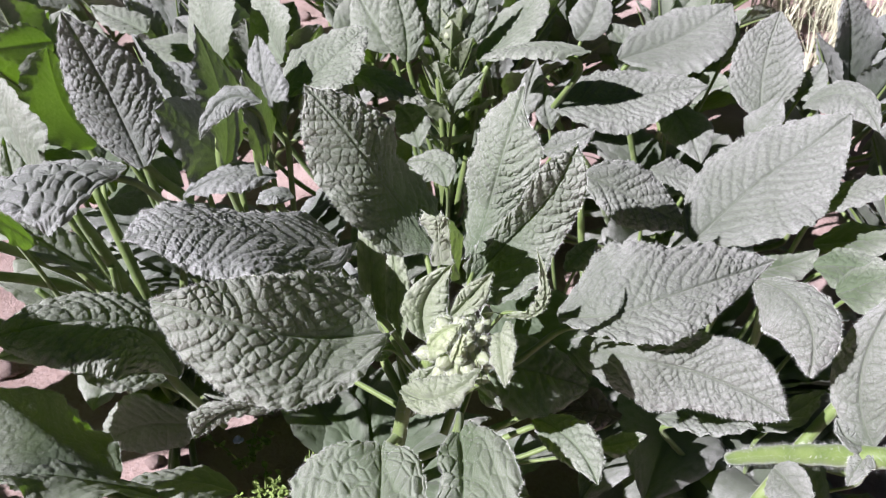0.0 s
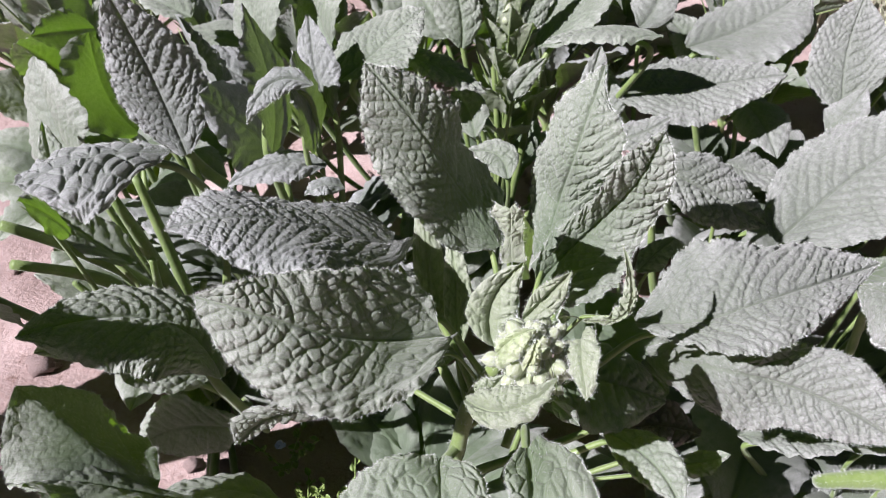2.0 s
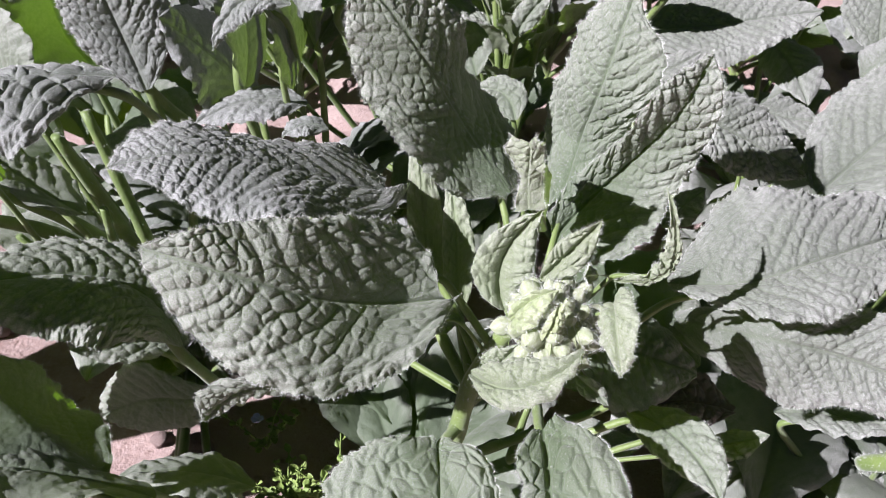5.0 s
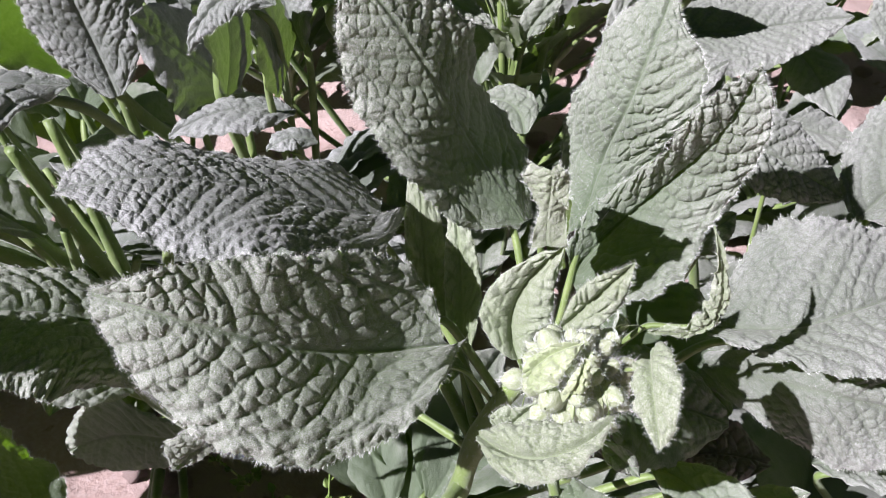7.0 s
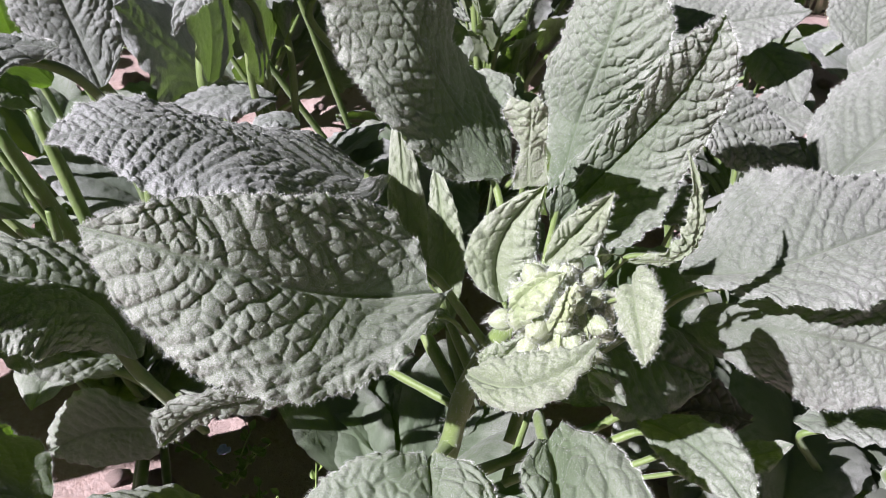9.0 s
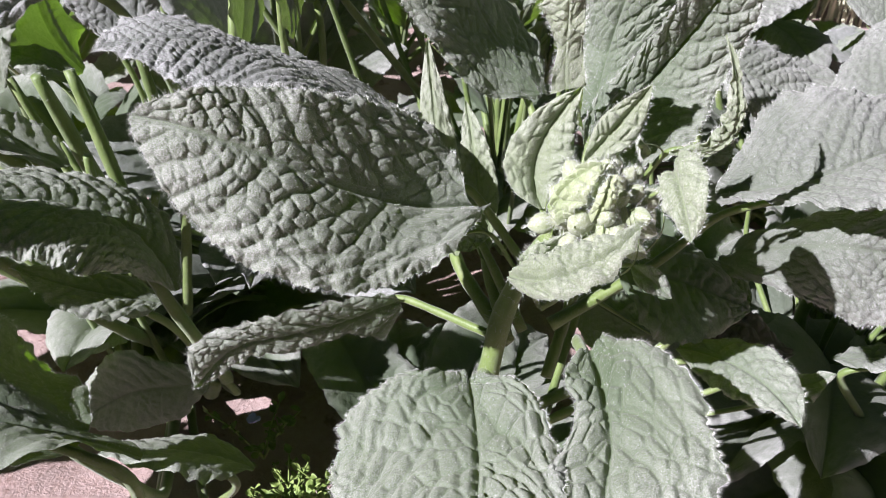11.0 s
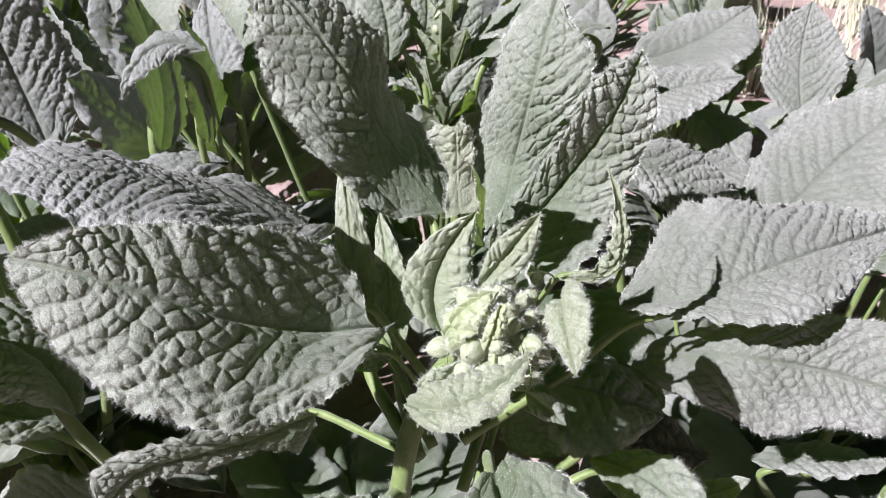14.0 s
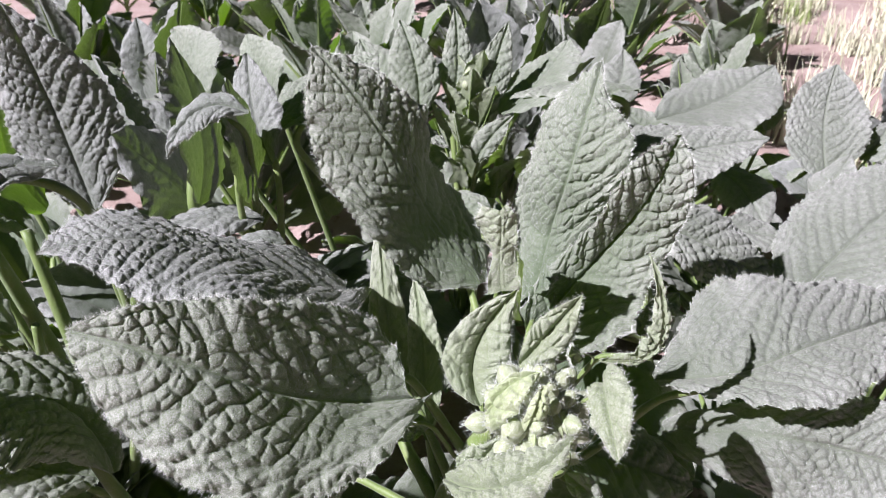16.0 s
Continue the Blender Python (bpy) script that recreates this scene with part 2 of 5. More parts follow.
def blade(B, M, T, L, R, seed, res=1, arch=0.1, q=2.0, p=0.42, b0=0.12, curl=0.08, wave=0.06, cell=0.0051, relief=1.0, flat=1.0, bare=0.0, lobed=()):
    """A leaf blade whose midrib runs from B through M to T, with edges at L and R beside M. lobed: its midrib, left and right edge as curves instead."""
    nu, nv = GRID[res]
    u = np.linspace(0, 1, nu)[:, None]
    v = np.linspace(-1, 1, nv)[None, :]
    left, av = (v < 0), np.abs(v)
    if lobed:
        rib, edges = spline(lobed[0], u), [spline(line, u) for line in lobed[1:]]
        half = [e - rib for e in edges]
        along = unit(np.gradient(rib, axis=0))
        width = np.where(left, *(np.linalg.norm(h, axis=1)[:, None] for h in half))
        w, shift = np.ones_like(u), (0.0, 0.0)
    else:
        B, M, T, L, R = (np.array(c, float) for c in (B, M, T, L, R))
        C = 2 * M - 0.5 * (B + T)
        rib = (1 - u) ** 2 * B + 2 * u * (1 - u) * C + u * u * T
        along = unit(2 * (1 - u) * (C - B) + 2 * u * (T - C))
        t0 = unit(T - B)

        def turned(s):
            axis, c = np.cross(t0, along), along @ t0
            return s * c[:, None] + np.cross(axis, s) + axis * (axis @ s)[:, None] / (1 + c[:, None] + 1e-6)

        sides = [s - t0 * (s @ t0) for s in (L - M, R - M)]
        shift = [s @ t0 for s in (L - M, R - M)]
        w = np.where(u < p, b0 + (1 - b0) * np.sin(math.pi / 2 * np.clip(u / p, 0, 1)) ** 0.85, 1 - np.clip((u - p) / (1 - p), 0, 1) ** q * 0.985)
        half = [turned(s) for s in sides]
        width = np.where(left, *(np.linalg.norm(s) for s in sides))
    length = np.linalg.norm(np.diff(rib, axis=0), axis=1).sum()
    ragged = 0.022 * np.sin(u * 23 + seed) * np.sin(u * 8.3 + seed * 2) + 0.016 * np.sin(u * 61 + 3 * seed)
    teeth = np.abs(((u * length / 0.0031 + seed * 0.37 + 0.6 * np.sin(u * 19 + seed)) % 1) - 0.5)
    saw = 1 + (0.075 * teeth + np.where(left, ragged, ragged[::-1])) * av ** 3
    side = np.where(left[..., None], half[0][:, None], half[1][:, None])
    y = av * w * width
    pos = rib[:, None] + side * (av * w * saw)[..., None]
    if lobed:
        n = np.cross(np.gradient(pos, axis=1), np.gradient(pos, axis=0))
        for _ in range(4):
            n[1:-1, 1:-1] = (n[1:-1, 1:-1] + n[:-2, 1:-1] + n[2:, 1:-1] + n[1:-1, :-2] + n[1:-1, 2:]) / 5
        n[-3:] = n[-4]
        n = unit(n)
    else:
        n = np.repeat(unit(np.cross(unit(half[1] - half[0]), along))[:, None], nv, 1)
    lift = arch * width * w * 4 * (av - av * av) * 0.5 - curl * width * w * np.clip(av - 0.72, 0, 1) ** 2 * 8
    lift = lift + wave * width * av ** 2 * np.sin(u * (9 + seed % 3) + seed * 1.7 + np.where(left, 0, 2.2)) * np.sin(math.pi * u) ** 0.5
    shear = np.where(left, shift[0], shift[1]) * 0.25 * (av * w)
    # quilting: lanes between side veins that sweep forward, each split into puffed cells, smaller towards tip and edge
    px, py = u * length + 0 * v, np.where(left, -y, y)
    warp = np.sin(px * 130 + seed) * np.sin(py * 120 + 2 * seed) + 0.5 * np.sin(px * 210 + py * 190 + seed * 1.3)
    wx = px * (1 + 0.22 * u) + 0.3 * cell * warp
    wy = y * (1 + 0.25 * av) + 0.3 * cell * np.sin(px * 150 + 3 * seed)
    k = np.where(left, seed + 0.5, seed)
    h, crease = pillows(wx, wy, cell, k)
    h2, c2 = pillows(wx + 0.3, wy, cell * 0.45, k + 5) if res > 1 else (0 * h, 0 * h)
    a = (wx - swept(wy)) / (cell * 2.7) + 0.12 * np.sin(wy * 260 + seed)
    lane = np.abs((a % 1) - 0.5) * 2
    lateral = np.clip((lane - 0.80) / 0.20, 0, 1) ** 1.2 * np.clip(y / 0.002, 0, 1) * np.clip(1.25 - 0.6 * av, 0, 1)
    main = np.exp(-(y / (0.0006 + 0.0008 * (1 - u))) ** 2)
    fade = np.clip(y / (0.25 * cell), 0.1, 1) * np.clip((1.08 - av) / 0.12, 0.5, 1)
    size = 0.00125 * relief * flat * cell / 0.0057
    puff = (0.25 + 0.75 * np.clip(u / 0.5 + av * 0.6, 0, 1)) * (1 + 0.35 * np.sin(px * 95 + seed) * np.sin(py * 110 + seed * 3))
    bump = size * (((1.0 * h + 0.2) * (1 - 0.7 * lateral) * puff + 0.13 * h2 + 0.9 * (1 - lane) * np.clip(y / cell, 0, 1)) * fade - 0.4 * main)
    bump = bump + 0.0016 * wobble(pos[..., 0], pos[..., 1], pos[..., 2], seed) + 0.0010 * av ** 5 * np.sin(px * 520 + seed + 1.2 * warp)
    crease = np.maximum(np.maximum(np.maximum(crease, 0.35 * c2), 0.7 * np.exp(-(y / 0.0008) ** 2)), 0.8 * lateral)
    # hairs thin towards the base; high bare paints shade into a leaf's colour
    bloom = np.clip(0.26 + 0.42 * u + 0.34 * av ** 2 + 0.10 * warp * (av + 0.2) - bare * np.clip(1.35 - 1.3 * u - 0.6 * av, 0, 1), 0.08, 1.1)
    pos = pos + n * (lift + bump)[..., None] + along[:, None] * shear[..., None]
    keep = pos.reshape(-1, 3)
    i, j = np.meshgrid(np.arange(nu - 1), np.arange(nv - 1), indexing="ij")
    k = (i * nv + j).ravel()
    faces = np.stack([k, k + 1, k + nv + 1, k + nv], 1)
    rim = np.concatenate([np.arange(nu) * nv, np.arange(nu) * nv + nv - 1])
    out = unit(side) + 0.4 * along[:, None]
    return dict(verts=keep, faces=faces, rim=rim, bloom=bloom.ravel(), out=unit(out).reshape(-1, 3), n=n.reshape(-1, 3), rib=rib, normal=n[:, nv // 2],
                crease=np.clip(crease, 0, 1).ravel(), across=nv, vein=np.clip(np.maximum(0.7 * main, 0.3 * lateral), 0, 1).ravel(), length=length)


def leaf(plant, B=None, M=None, T=None, L=None, R=None, seed=0, res=1, hairs=0, stalk=(), tone=0, skin=None, stout=1.0, sink=1.0, **shape):
    """One leaf of a plant: blade, midrib running on into its stalk, and a fringe of hairs."""
    d = blade(B, M, T, L, R, seed, res, **shape)
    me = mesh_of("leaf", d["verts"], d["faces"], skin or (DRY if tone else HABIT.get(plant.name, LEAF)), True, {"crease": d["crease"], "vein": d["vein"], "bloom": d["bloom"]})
    ob = part("leaf", me, plant, "withered purplish-brown leaf" if tone else "")
    rib = d["rib"] - d["normal"] * sink * (0.0024 + 0.0042 * stout * (1 - np.linspace(0, 1, len(d["rib"])))[:, None])
    keep = [rib[int(len(rib) * s)] for s in (0.9, 0.8, 0.7, 0.6, 0.5, 0.4, 0.3, 0.2, 0.1, 0)]
    line = np.array(keep + [np.array(s) for s in stalk] + ([np.array(plant["root"])] if "root" in plant else []))
    thick = stout * min(0.0030, d["length"] * 0.024 + 0.0004)
    radii = [thick * s for s in (0.12, 0.2, 0.28, 0.36, 0.45, 0.54, 0.64, 0.75, 0.87, 1.0)] + list(thick * np.linspace(1.2, 1.7, len(line) - 10))
    tv, tf, tn = tube(line, radii, 8 if res > 1 else 6, 0.08, seed, 5 if res > 1 else 3)
    part("midrib", mesh_of("midrib", tv, tf, STEM), ob, "pale green midrib and stalk")
    if hairs:
        rng = np.random.default_rng(seed)
        rim = rng.choice(d["rim"], hairs)
        across = d["across"]
        after = np.minimum(rim + across, len(d["verts"]) - across + rim % across)
        face = rng.choice(len(d["verts"]), hairs * (2 if res > 2 else 1))
        slide = rng.uniform(0, 1, (hairs, 1))
        roots = np.vstack([d["verts"][rim] * (1 - slide) + d["verts"][after] * slide, d["verts"][face]])
        ways = np.vstack([d["out"][rim] + 0.35 * d["n"][rim], d["n"][face] + 0.5 * d["out"][face]])
        length = np.where(np.arange(len(roots)) < hairs, 0.0019, 0.0010)[:, None]
        part("hair_fringe", hair_mesh(roots, ways, length, rng), ob, "fringe of fine white hairs")
    return ob


def plant_at(x, y, label, root=True):
    ob = new("herb_plant")
    ob.matrix_basis = pose(x, y, 0)
    if root:
        ob["root"] = (x, y, -0.01)
    return tagged(ob, label, "plant", "downy herb plants")


def stem_part(plant, points, radii, seed, hairs=0, sides=14):
    tv, tf, tn = tube(points, radii, sides, 0.05, seed, 8)
    ob = part("stem", mesh_of("stem", tv, tf, STEM), plant, "light green bristly stem")
    if hairs:
        rng = np.random.default_rng(seed)
        pick = rng.choice(len(tv), hairs)
        part("hair_fringe", hair_mesh(tv[pick] + rng.normal(0, 0.0008, (hairs, 3)) * (1 - np.abs(tn[pick])), tn[pick], 0.0032, rng), ob, "bristly white hairs")
    return ob


def bud_mesh(seed, size):
    """A closed flower bud: an oval of five ribbed sepals drawn together at the tip."""
    rows, cols = 14, 25
    verts, crease = [], []
    for i in range(rows + 1):
        s = i / rows
        r = math.sin(math.pi * min(1, s * 0.94 + 0.05)) ** 0.6 * (1 - 0.25 * s * s)
        for j in range(cols):
            a = 2 * math.pi * j / cols
            fold = abs(math.cos(2.5 * a + seed + s * 0.5))
            k = size * 0.5 * r * (0.93 + 0.09 * fold ** 0.6)
            verts.append((k * math.cos(a), k * math.sin(a), size * 1.15 * s))
            crease.append(1 - fold)
    faces = [(i * cols + j, i * cols + (j + 1) % cols, (i + 1) * cols + (j + 1) % cols, (i + 1) * cols + j) for i in range(rows) for j in range(cols)]
    return mesh_of("bud", verts, faces, BUD, True, {"crease": crease, "vein": [0.3 * c for c in crease], "bloom": [1.0] * len(crease)})


# ---- ground ----
def stretch(n, near, far):
    s = np.linspace(-1, 1, n)
    return near * s + (far - near) * np.sign(s) * np.abs(s) ** 9


def ground_height(x, y):
    h = 0
    for scale, size in ((2.3, 0.02), (7, 0.011), (21, 0.007), (60, 0.004)):
        h += size * noise.noise((x * scale, y * scale, 3.7))
    return h


gx, gy = stretch(261, 1.5, 300), stretch(261, 1.7, 300) + 0.8
verts = [(x, y, ground_height(x, y) * max(0.0, 1 - max(0.0, math.hypot(x, y - 1) - 2) / 1.5)) for y in gy for x in gx]
faces = [(r * 261 + c, r * 261 + c + 1, (r + 1) * 261 + c + 1, (r + 1) * 261 + c) for r in range(260) for c in range(260)]
ground = tagged(new("ground", mesh_of("ground", verts, faces, SOIL)), "dry pinkish-brown crumbly garden soil", "soil", kind="structure")


def clod(rng, size):
    bm = bmesh.new()
    bmesh.ops.create_icosphere(bm, subdivisions=2, radius=1)
    k = rng.uniform(0, 50)
    for v in bm.verts:
        d = 1 + 0.55 * noise.noise(v.co * 1.1 + Vector((k, 0, 0))) + 0.25 * noise.noise(v.co * 3 + Vector((0, k, 0)))
        v.co = Vector((v.co.x * 1.15, v.co.y, v.co.z * 0.75)) * d * size
    me = bpy.data.meshes.new("soil_clod")
    bm.to_mesh(me)
    bm.free()
    me.polygons.foreach_set("use_smooth", [True] * len(me.polygons))
    me.materials.append(SOIL)
    return me


rng = np.random.default_rng(5)
clods = [clod(rng, 1.0) for _ in range(6)]
for i in range(240):
    x, y = rng.uniform(-0.55, 0.75), rng.uniform(0.2, 1.5)
    size = 0.004 + 0.011 * rng.uniform() ** 3
    ob = new("soil_clod", clods[i % 6])
    ob.matrix_basis = pose(x, y, ground_height(x, y) + size * 0.3, 0, 0, rng.uniform(0, 360)) @ Matrix.Diagonal((size, size, size, 1))
    tagged(ob, "rough pinkish-brown clod of dry soil", "soil clod", "soil clods")

# ---- plants ----
front = plant_at(-0.058, 0.335, "young downy herb with broad wrinkled leaves and a bud head", False)
left = plant_at(-0.25, 0.51, "downy herb with arching dark grey-green wrinkled leaves")
back_left = plant_at(-0.165, 0.52, "tall downy herb with upright wrinkled leaves")
far_left = plant_at(-0.34, 0.63, "downy herb with sunlit yellow-green translucent leaves")
rear = plant_at(0.0, 0.66, "budding downy herb with a leafy upright stem")
right = plant_at(0.205, 0.44, "downy herb with large pale grey spreading leaves")
far_right = plant_at(0.24, 0.68, "downy herb with grey-green upright leaves on bare soil")
# fore_left stands out of view, added to shade the lower left
fore_left = plant_at(-0.37, 0.20, "unseen downy herb added at the left front to cast shade")
low_right = plant_at(0.22, 0.36, "downy herb with a thick lying stem")

HABIT.update({right.name: PALE, far_right.name: PALE, low_right.name: PALE, back_left.name: GREY})

# -- leaves, plant by plant --
leaf(front, lobed=(((-0.0335, 0.3079, 0.2403), (-0.0525, 0.3004, 0.2447), (-0.0693, 0.2889, 0.2557), (-0.0841, 0.2798, 0.2668), (-0.0978, 0.2750, 0.2774), (-0.1111, 0.2724, 0.2854), (-0.1248, 0.2722, 0.2914), (-0.1410, 0.2764, 0.2931)),
                   ((-0.0283, 0.3144, 0.2353), (-0.0375, 0.2821, 0.2438), (-0.0503, 0.2659, 0.2431), (-0.0655, 0.2562, 0.2418), (-0.0820, 0.2516, 0.2449), (-0.0984, 0.2526, 0.2499), (-0.1134, 0.2567, 0.2569), (-0.1251, 0.2615, 0.2682), (-0.1343, 0.2676, 0.2808), (-0.1410, 0.2764, 0.2931)),
                   ((-0.0347, 0.3080, 0.2445), (-0.0410, 0.3185, 0.2560), (-0.0522, 0.3207, 0.2689), (-0.0667, 0.3134, 0.2788), (-0.0797, 0.3025, 0.2864), (-0.0915, 0.2928, 0.2936), (-0.1038, 0.2875, 0.2971), (-0.1148, 0.2807, 0.3001), (-0.1262, 0.2758, 0.2999), (-0.1410, 0.2764, 0.2931))),
     seed=1, res=4, hairs=2200, cell=.0062, stout=.55, sink=3, bare=-.06, arch=.02, curl=.05, relief=.9, stalk=((-0.0120, 0.3030, 0.2150),))  # broad leaf
leaf(front, lobed=(((-0.0646, 0.3652, 0.2529), (-0.0928, 0.3487, 0.2745), (-0.1179, 0.3353, 0.2901), (-0.1402, 0.3225, 0.3009), (-0.1639, 0.3136, 0.3016)),
                   ((-0.0536, 0.3889, 0.2421), (-0.0617, 0.3370, 0.2606), (-0.0797, 0.3209, 0.2735), (-0.0948, 0.3047, 0.2842), (-0.1115, 0.2992, 0.2879), (-0.1284, 0.3010, 0.2925), (-0.1449, 0.3065, 0.2986), (-0.1639, 0.3136, 0.3016)),
                   ((-0.0660, 0.3891, 0.2453), (-0.0860, 0.4055, 0.2496), (-0.1032, 0.3820, 0.2675), (-0.1197, 0.3699, 0.2800), (-0.1335, 0.3569, 0.2926), (-0.1464, 0.3442, 0.3016), (-0.1584, 0.3323, 0.3039), (-0.1639, 0.3136, 0.3016))),
     seed=2, res=4, hairs=2200, stout=.5, arch=.05, skin=GREY, cell=.0044, relief=.8, stalk=((-0.0300, 0.3350, 0.2100), (-0.0120, 0.3060, 0.1800),))  # folded back leaf
leaf(front, lobed=(((-0.0061, 0.3451, 0.2693), (-0.0233, 0.3614, 0.2880), (-0.0383, 0.3571, 0.3171), (-0.0534, 0.3598, 0.3404), (-0.0706, 0.3669, 0.3598)),
                   ((-0.0084, 0.3451, 0.2680), (-0.0275, 0.3374, 0.2721), (-0.0423, 0.3359, 0.2856), (-0.0533, 0.3341, 0.3023), (-0.0630, 0.3395, 0.3161), (-0.0704, 0.3460, 0.3304), (-0.0733, 0.3554, 0.3455), (-0.0707, 0.3679, 0.3596)),
                   ((-0.0025, 0.3545, 0.2646), (-0.0034, 0.3784, 0.2743), (-0.0116, 0.3912, 0.2880), (-0.0242, 0.3814, 0.3090), (-0.0275, 0.3829, 0.3285), (-0.0409, 0.3790, 0.3410), (-0.0552, 0.3754, 0.3524), (-0.0706, 0.3669, 0.3598))),
     seed=3, res=4, hairs=2200, relief=.75, bare=.25, arch=-.05, stout=.5, stalk=((0.0020, 0.3030, 0.2150),))  # upright leaf
leaf(front, lobed=(((0.0188, 0.3605, 0.2555), (0.0263, 0.3794, 0.2750), (0.0311, 0.3704, 0.3062), (0.0367, 0.3728, 0.3307), (0.0446, 0.3899, 0.3504)),
                   ((0.0145, 0.3575, 0.2516), (0.0129, 0.3844, 0.2563), (0.0119, 0.3984, 0.2702), (0.0126, 0.4035, 0.2883), (0.0196, 0.3944, 0.3087), (0.0235, 0.3915, 0.3260), (0.0325, 0.3895, 0.3397), (0.0446, 0.3899, 0.3504)),
                   ((0.0233, 0.3575, 0.2558), (0.0337, 0.3663, 0.2669), (0.0415, 0.3650, 0.2834), (0.0472, 0.3600, 0.3012), (0.0531, 0.3575, 0.3168), (0.0521, 0.3638, 0.3297), (0.0452, 0.3752, 0.3386), (0.0446, 0.3899, 0.3504))),
     seed=4, res=4, hairs=2200, relief=1.15, bare=.1, arch=.05, stout=.5, stalk=((0.0020, 0.3030, 0.2150),))  # upright leaf
leaf(front, lobed=(((0.0147, 0.3488, 0.2398), (0.0340, 0.3613, 0.2569), (0.0501, 0.3597, 0.2814), (0.0624, 0.3549, 0.3068), (0.0726, 0.3632, 0.3288)),
                   ((0.0120, 0.3522, 0.2505), (0.0204, 0.3646, 0.2588), (0.0305, 0.3652, 0.2708), (0.0381, 0.3592, 0.2865), (0.0437, 0.3539, 0.3020), (0.0489, 0.3515, 0.3159), (0.0592, 0.3561, 0.3238), (0.0722, 0.3623, 0.3291)),
                   ((0.0213, 0.3330, 0.2363), (0.0372, 0.3276, 0.2458), (0.0537, 0.3332, 0.2523), (0.0625, 0.3442, 0.2648), (0.0698, 0.3493, 0.2807), (0.0762, 0.3516, 0.2975), (0.0778, 0.3554, 0.3144), (0.0726, 0.3632, 0.3288))),
     seed=5, res=4, hairs=2200, relief=1.15, bare=.25, arch=.05, curl=0, stout=.6, stalk=((0.0020, 0.3030, 0.2150),))  # shaded upright leaf
leaf(front, lobed=(((0.0664, 0.3305, 0.2319), (0.0960, 0.3201, 0.2434), (0.1263, 0.3250, 0.2517), (0.1609, 0.3401, 0.2525), (0.1995, 0.3605, 0.2502)),
                   ((0.0664, 0.3320, 0.2336), (0.0790, 0.3469, 0.2442), (0.0909, 0.3595, 0.2563), (0.1107, 0.3597, 0.2632), (0.1324, 0.3579, 0.2610), (0.1554, 0.3652, 0.2602), (0.1780, 0.3643, 0.2554), (0.1995, 0.3605, 0.2502)),
                   ((0.0670, 0.3237, 0.2338), (0.0827, 0.3061, 0.2412), (0.0990, 0.2954, 0.2453), (0.1172, 0.2933, 0.2476), (0.1363, 0.3016, 0.2491), (0.1563, 0.3176, 0.2497), (0.1774, 0.3379, 0.2497), (0.1995, 0.3605, 0.2502))),
     seed=6, res=4, hairs=1000, arch=.06, skin=PALE, cell=.0050, flat=.95, stout=.6, sink=2, stalk=((0.0450, 0.3200, 0.2050), (0.0000, 0.3100, 0.1800),))  # spreading leaf
leaf(front, lobed=(((0.0810, 0.3554, 0.1837), (0.1051, 0.3113, 0.2182), (0.1362, 0.3027, 0.2179), (0.1643, 0.2899, 0.2146), (0.1888, 0.2742, 0.2079)),
                   ((0.0813, 0.3594, 0.1849), (0.0985, 0.3344, 0.2130), (0.1161, 0.3200, 0.2293), (0.1364, 0.3159, 0.2339), (0.1559, 0.3094, 0.2353), (0.1738, 0.3008, 0.2338), (0.1839, 0.2879, 0.2227), (0.1888, 0.2742, 0.2079)),
                   ((0.0813, 0.3424, 0.1817), (0.0941, 0.3160, 0.1946), (0.1079, 0.3007, 0.1949), (0.1223, 0.2919, 0.1930), (0.1396, 0.2893, 0.2005), (0.1562, 0.2827, 0.2006), (0.1728, 0.2772, 0.2022), (0.1888, 0.2742, 0.2079))),
     seed=7, res=4, hairs=1000, arch=.06, skin=PALE, cell=.0050, flat=.95, stout=.6, sink=2, stalk=((0.0550, 0.3250, 0.1500), (-0.0150, 0.3150, 0.1200),))  # lower spreading leaf
leaf(front, lobed=(((-0.0652, 0.3363, 0.1724), (-0.0902, 0.3296, 0.1681), (-0.1147, 0.3225, 0.1667), (-0.1384, 0.3160, 0.1636), (-0.1599, 0.3143, 0.1401)),
                   ((-0.0643, 0.3378, 0.1662), (-0.0758, 0.3372, 0.1518), (-0.0897, 0.3316, 0.1592), (-0.1044, 0.3277, 0.1565), (-0.1187, 0.3234, 0.1562), (-0.1322, 0.3191, 0.1574), (-0.1460, 0.3167, 0.1489), (-0.1599, 0.3143, 0.1401)),
                   ((-0.0673, 0.3344, 0.1788), (-0.0834, 0.3291, 0.1808), (-0.0991, 0.3241, 0.1822), (-0.1144, 0.3196, 0.1817), (-0.1293, 0.3156, 0.1794), (-0.1442, 0.3119, 0.1755), (-0.1565, 0.3102, 0.1658), (-0.1599, 0.3143, 0.1401))),
     seed=8, res=3, hairs=1500, arch=.1, bare=.2, stout=.6, stalk=((-0.0180, 0.3050, 0.1750),))  # low curled leaf
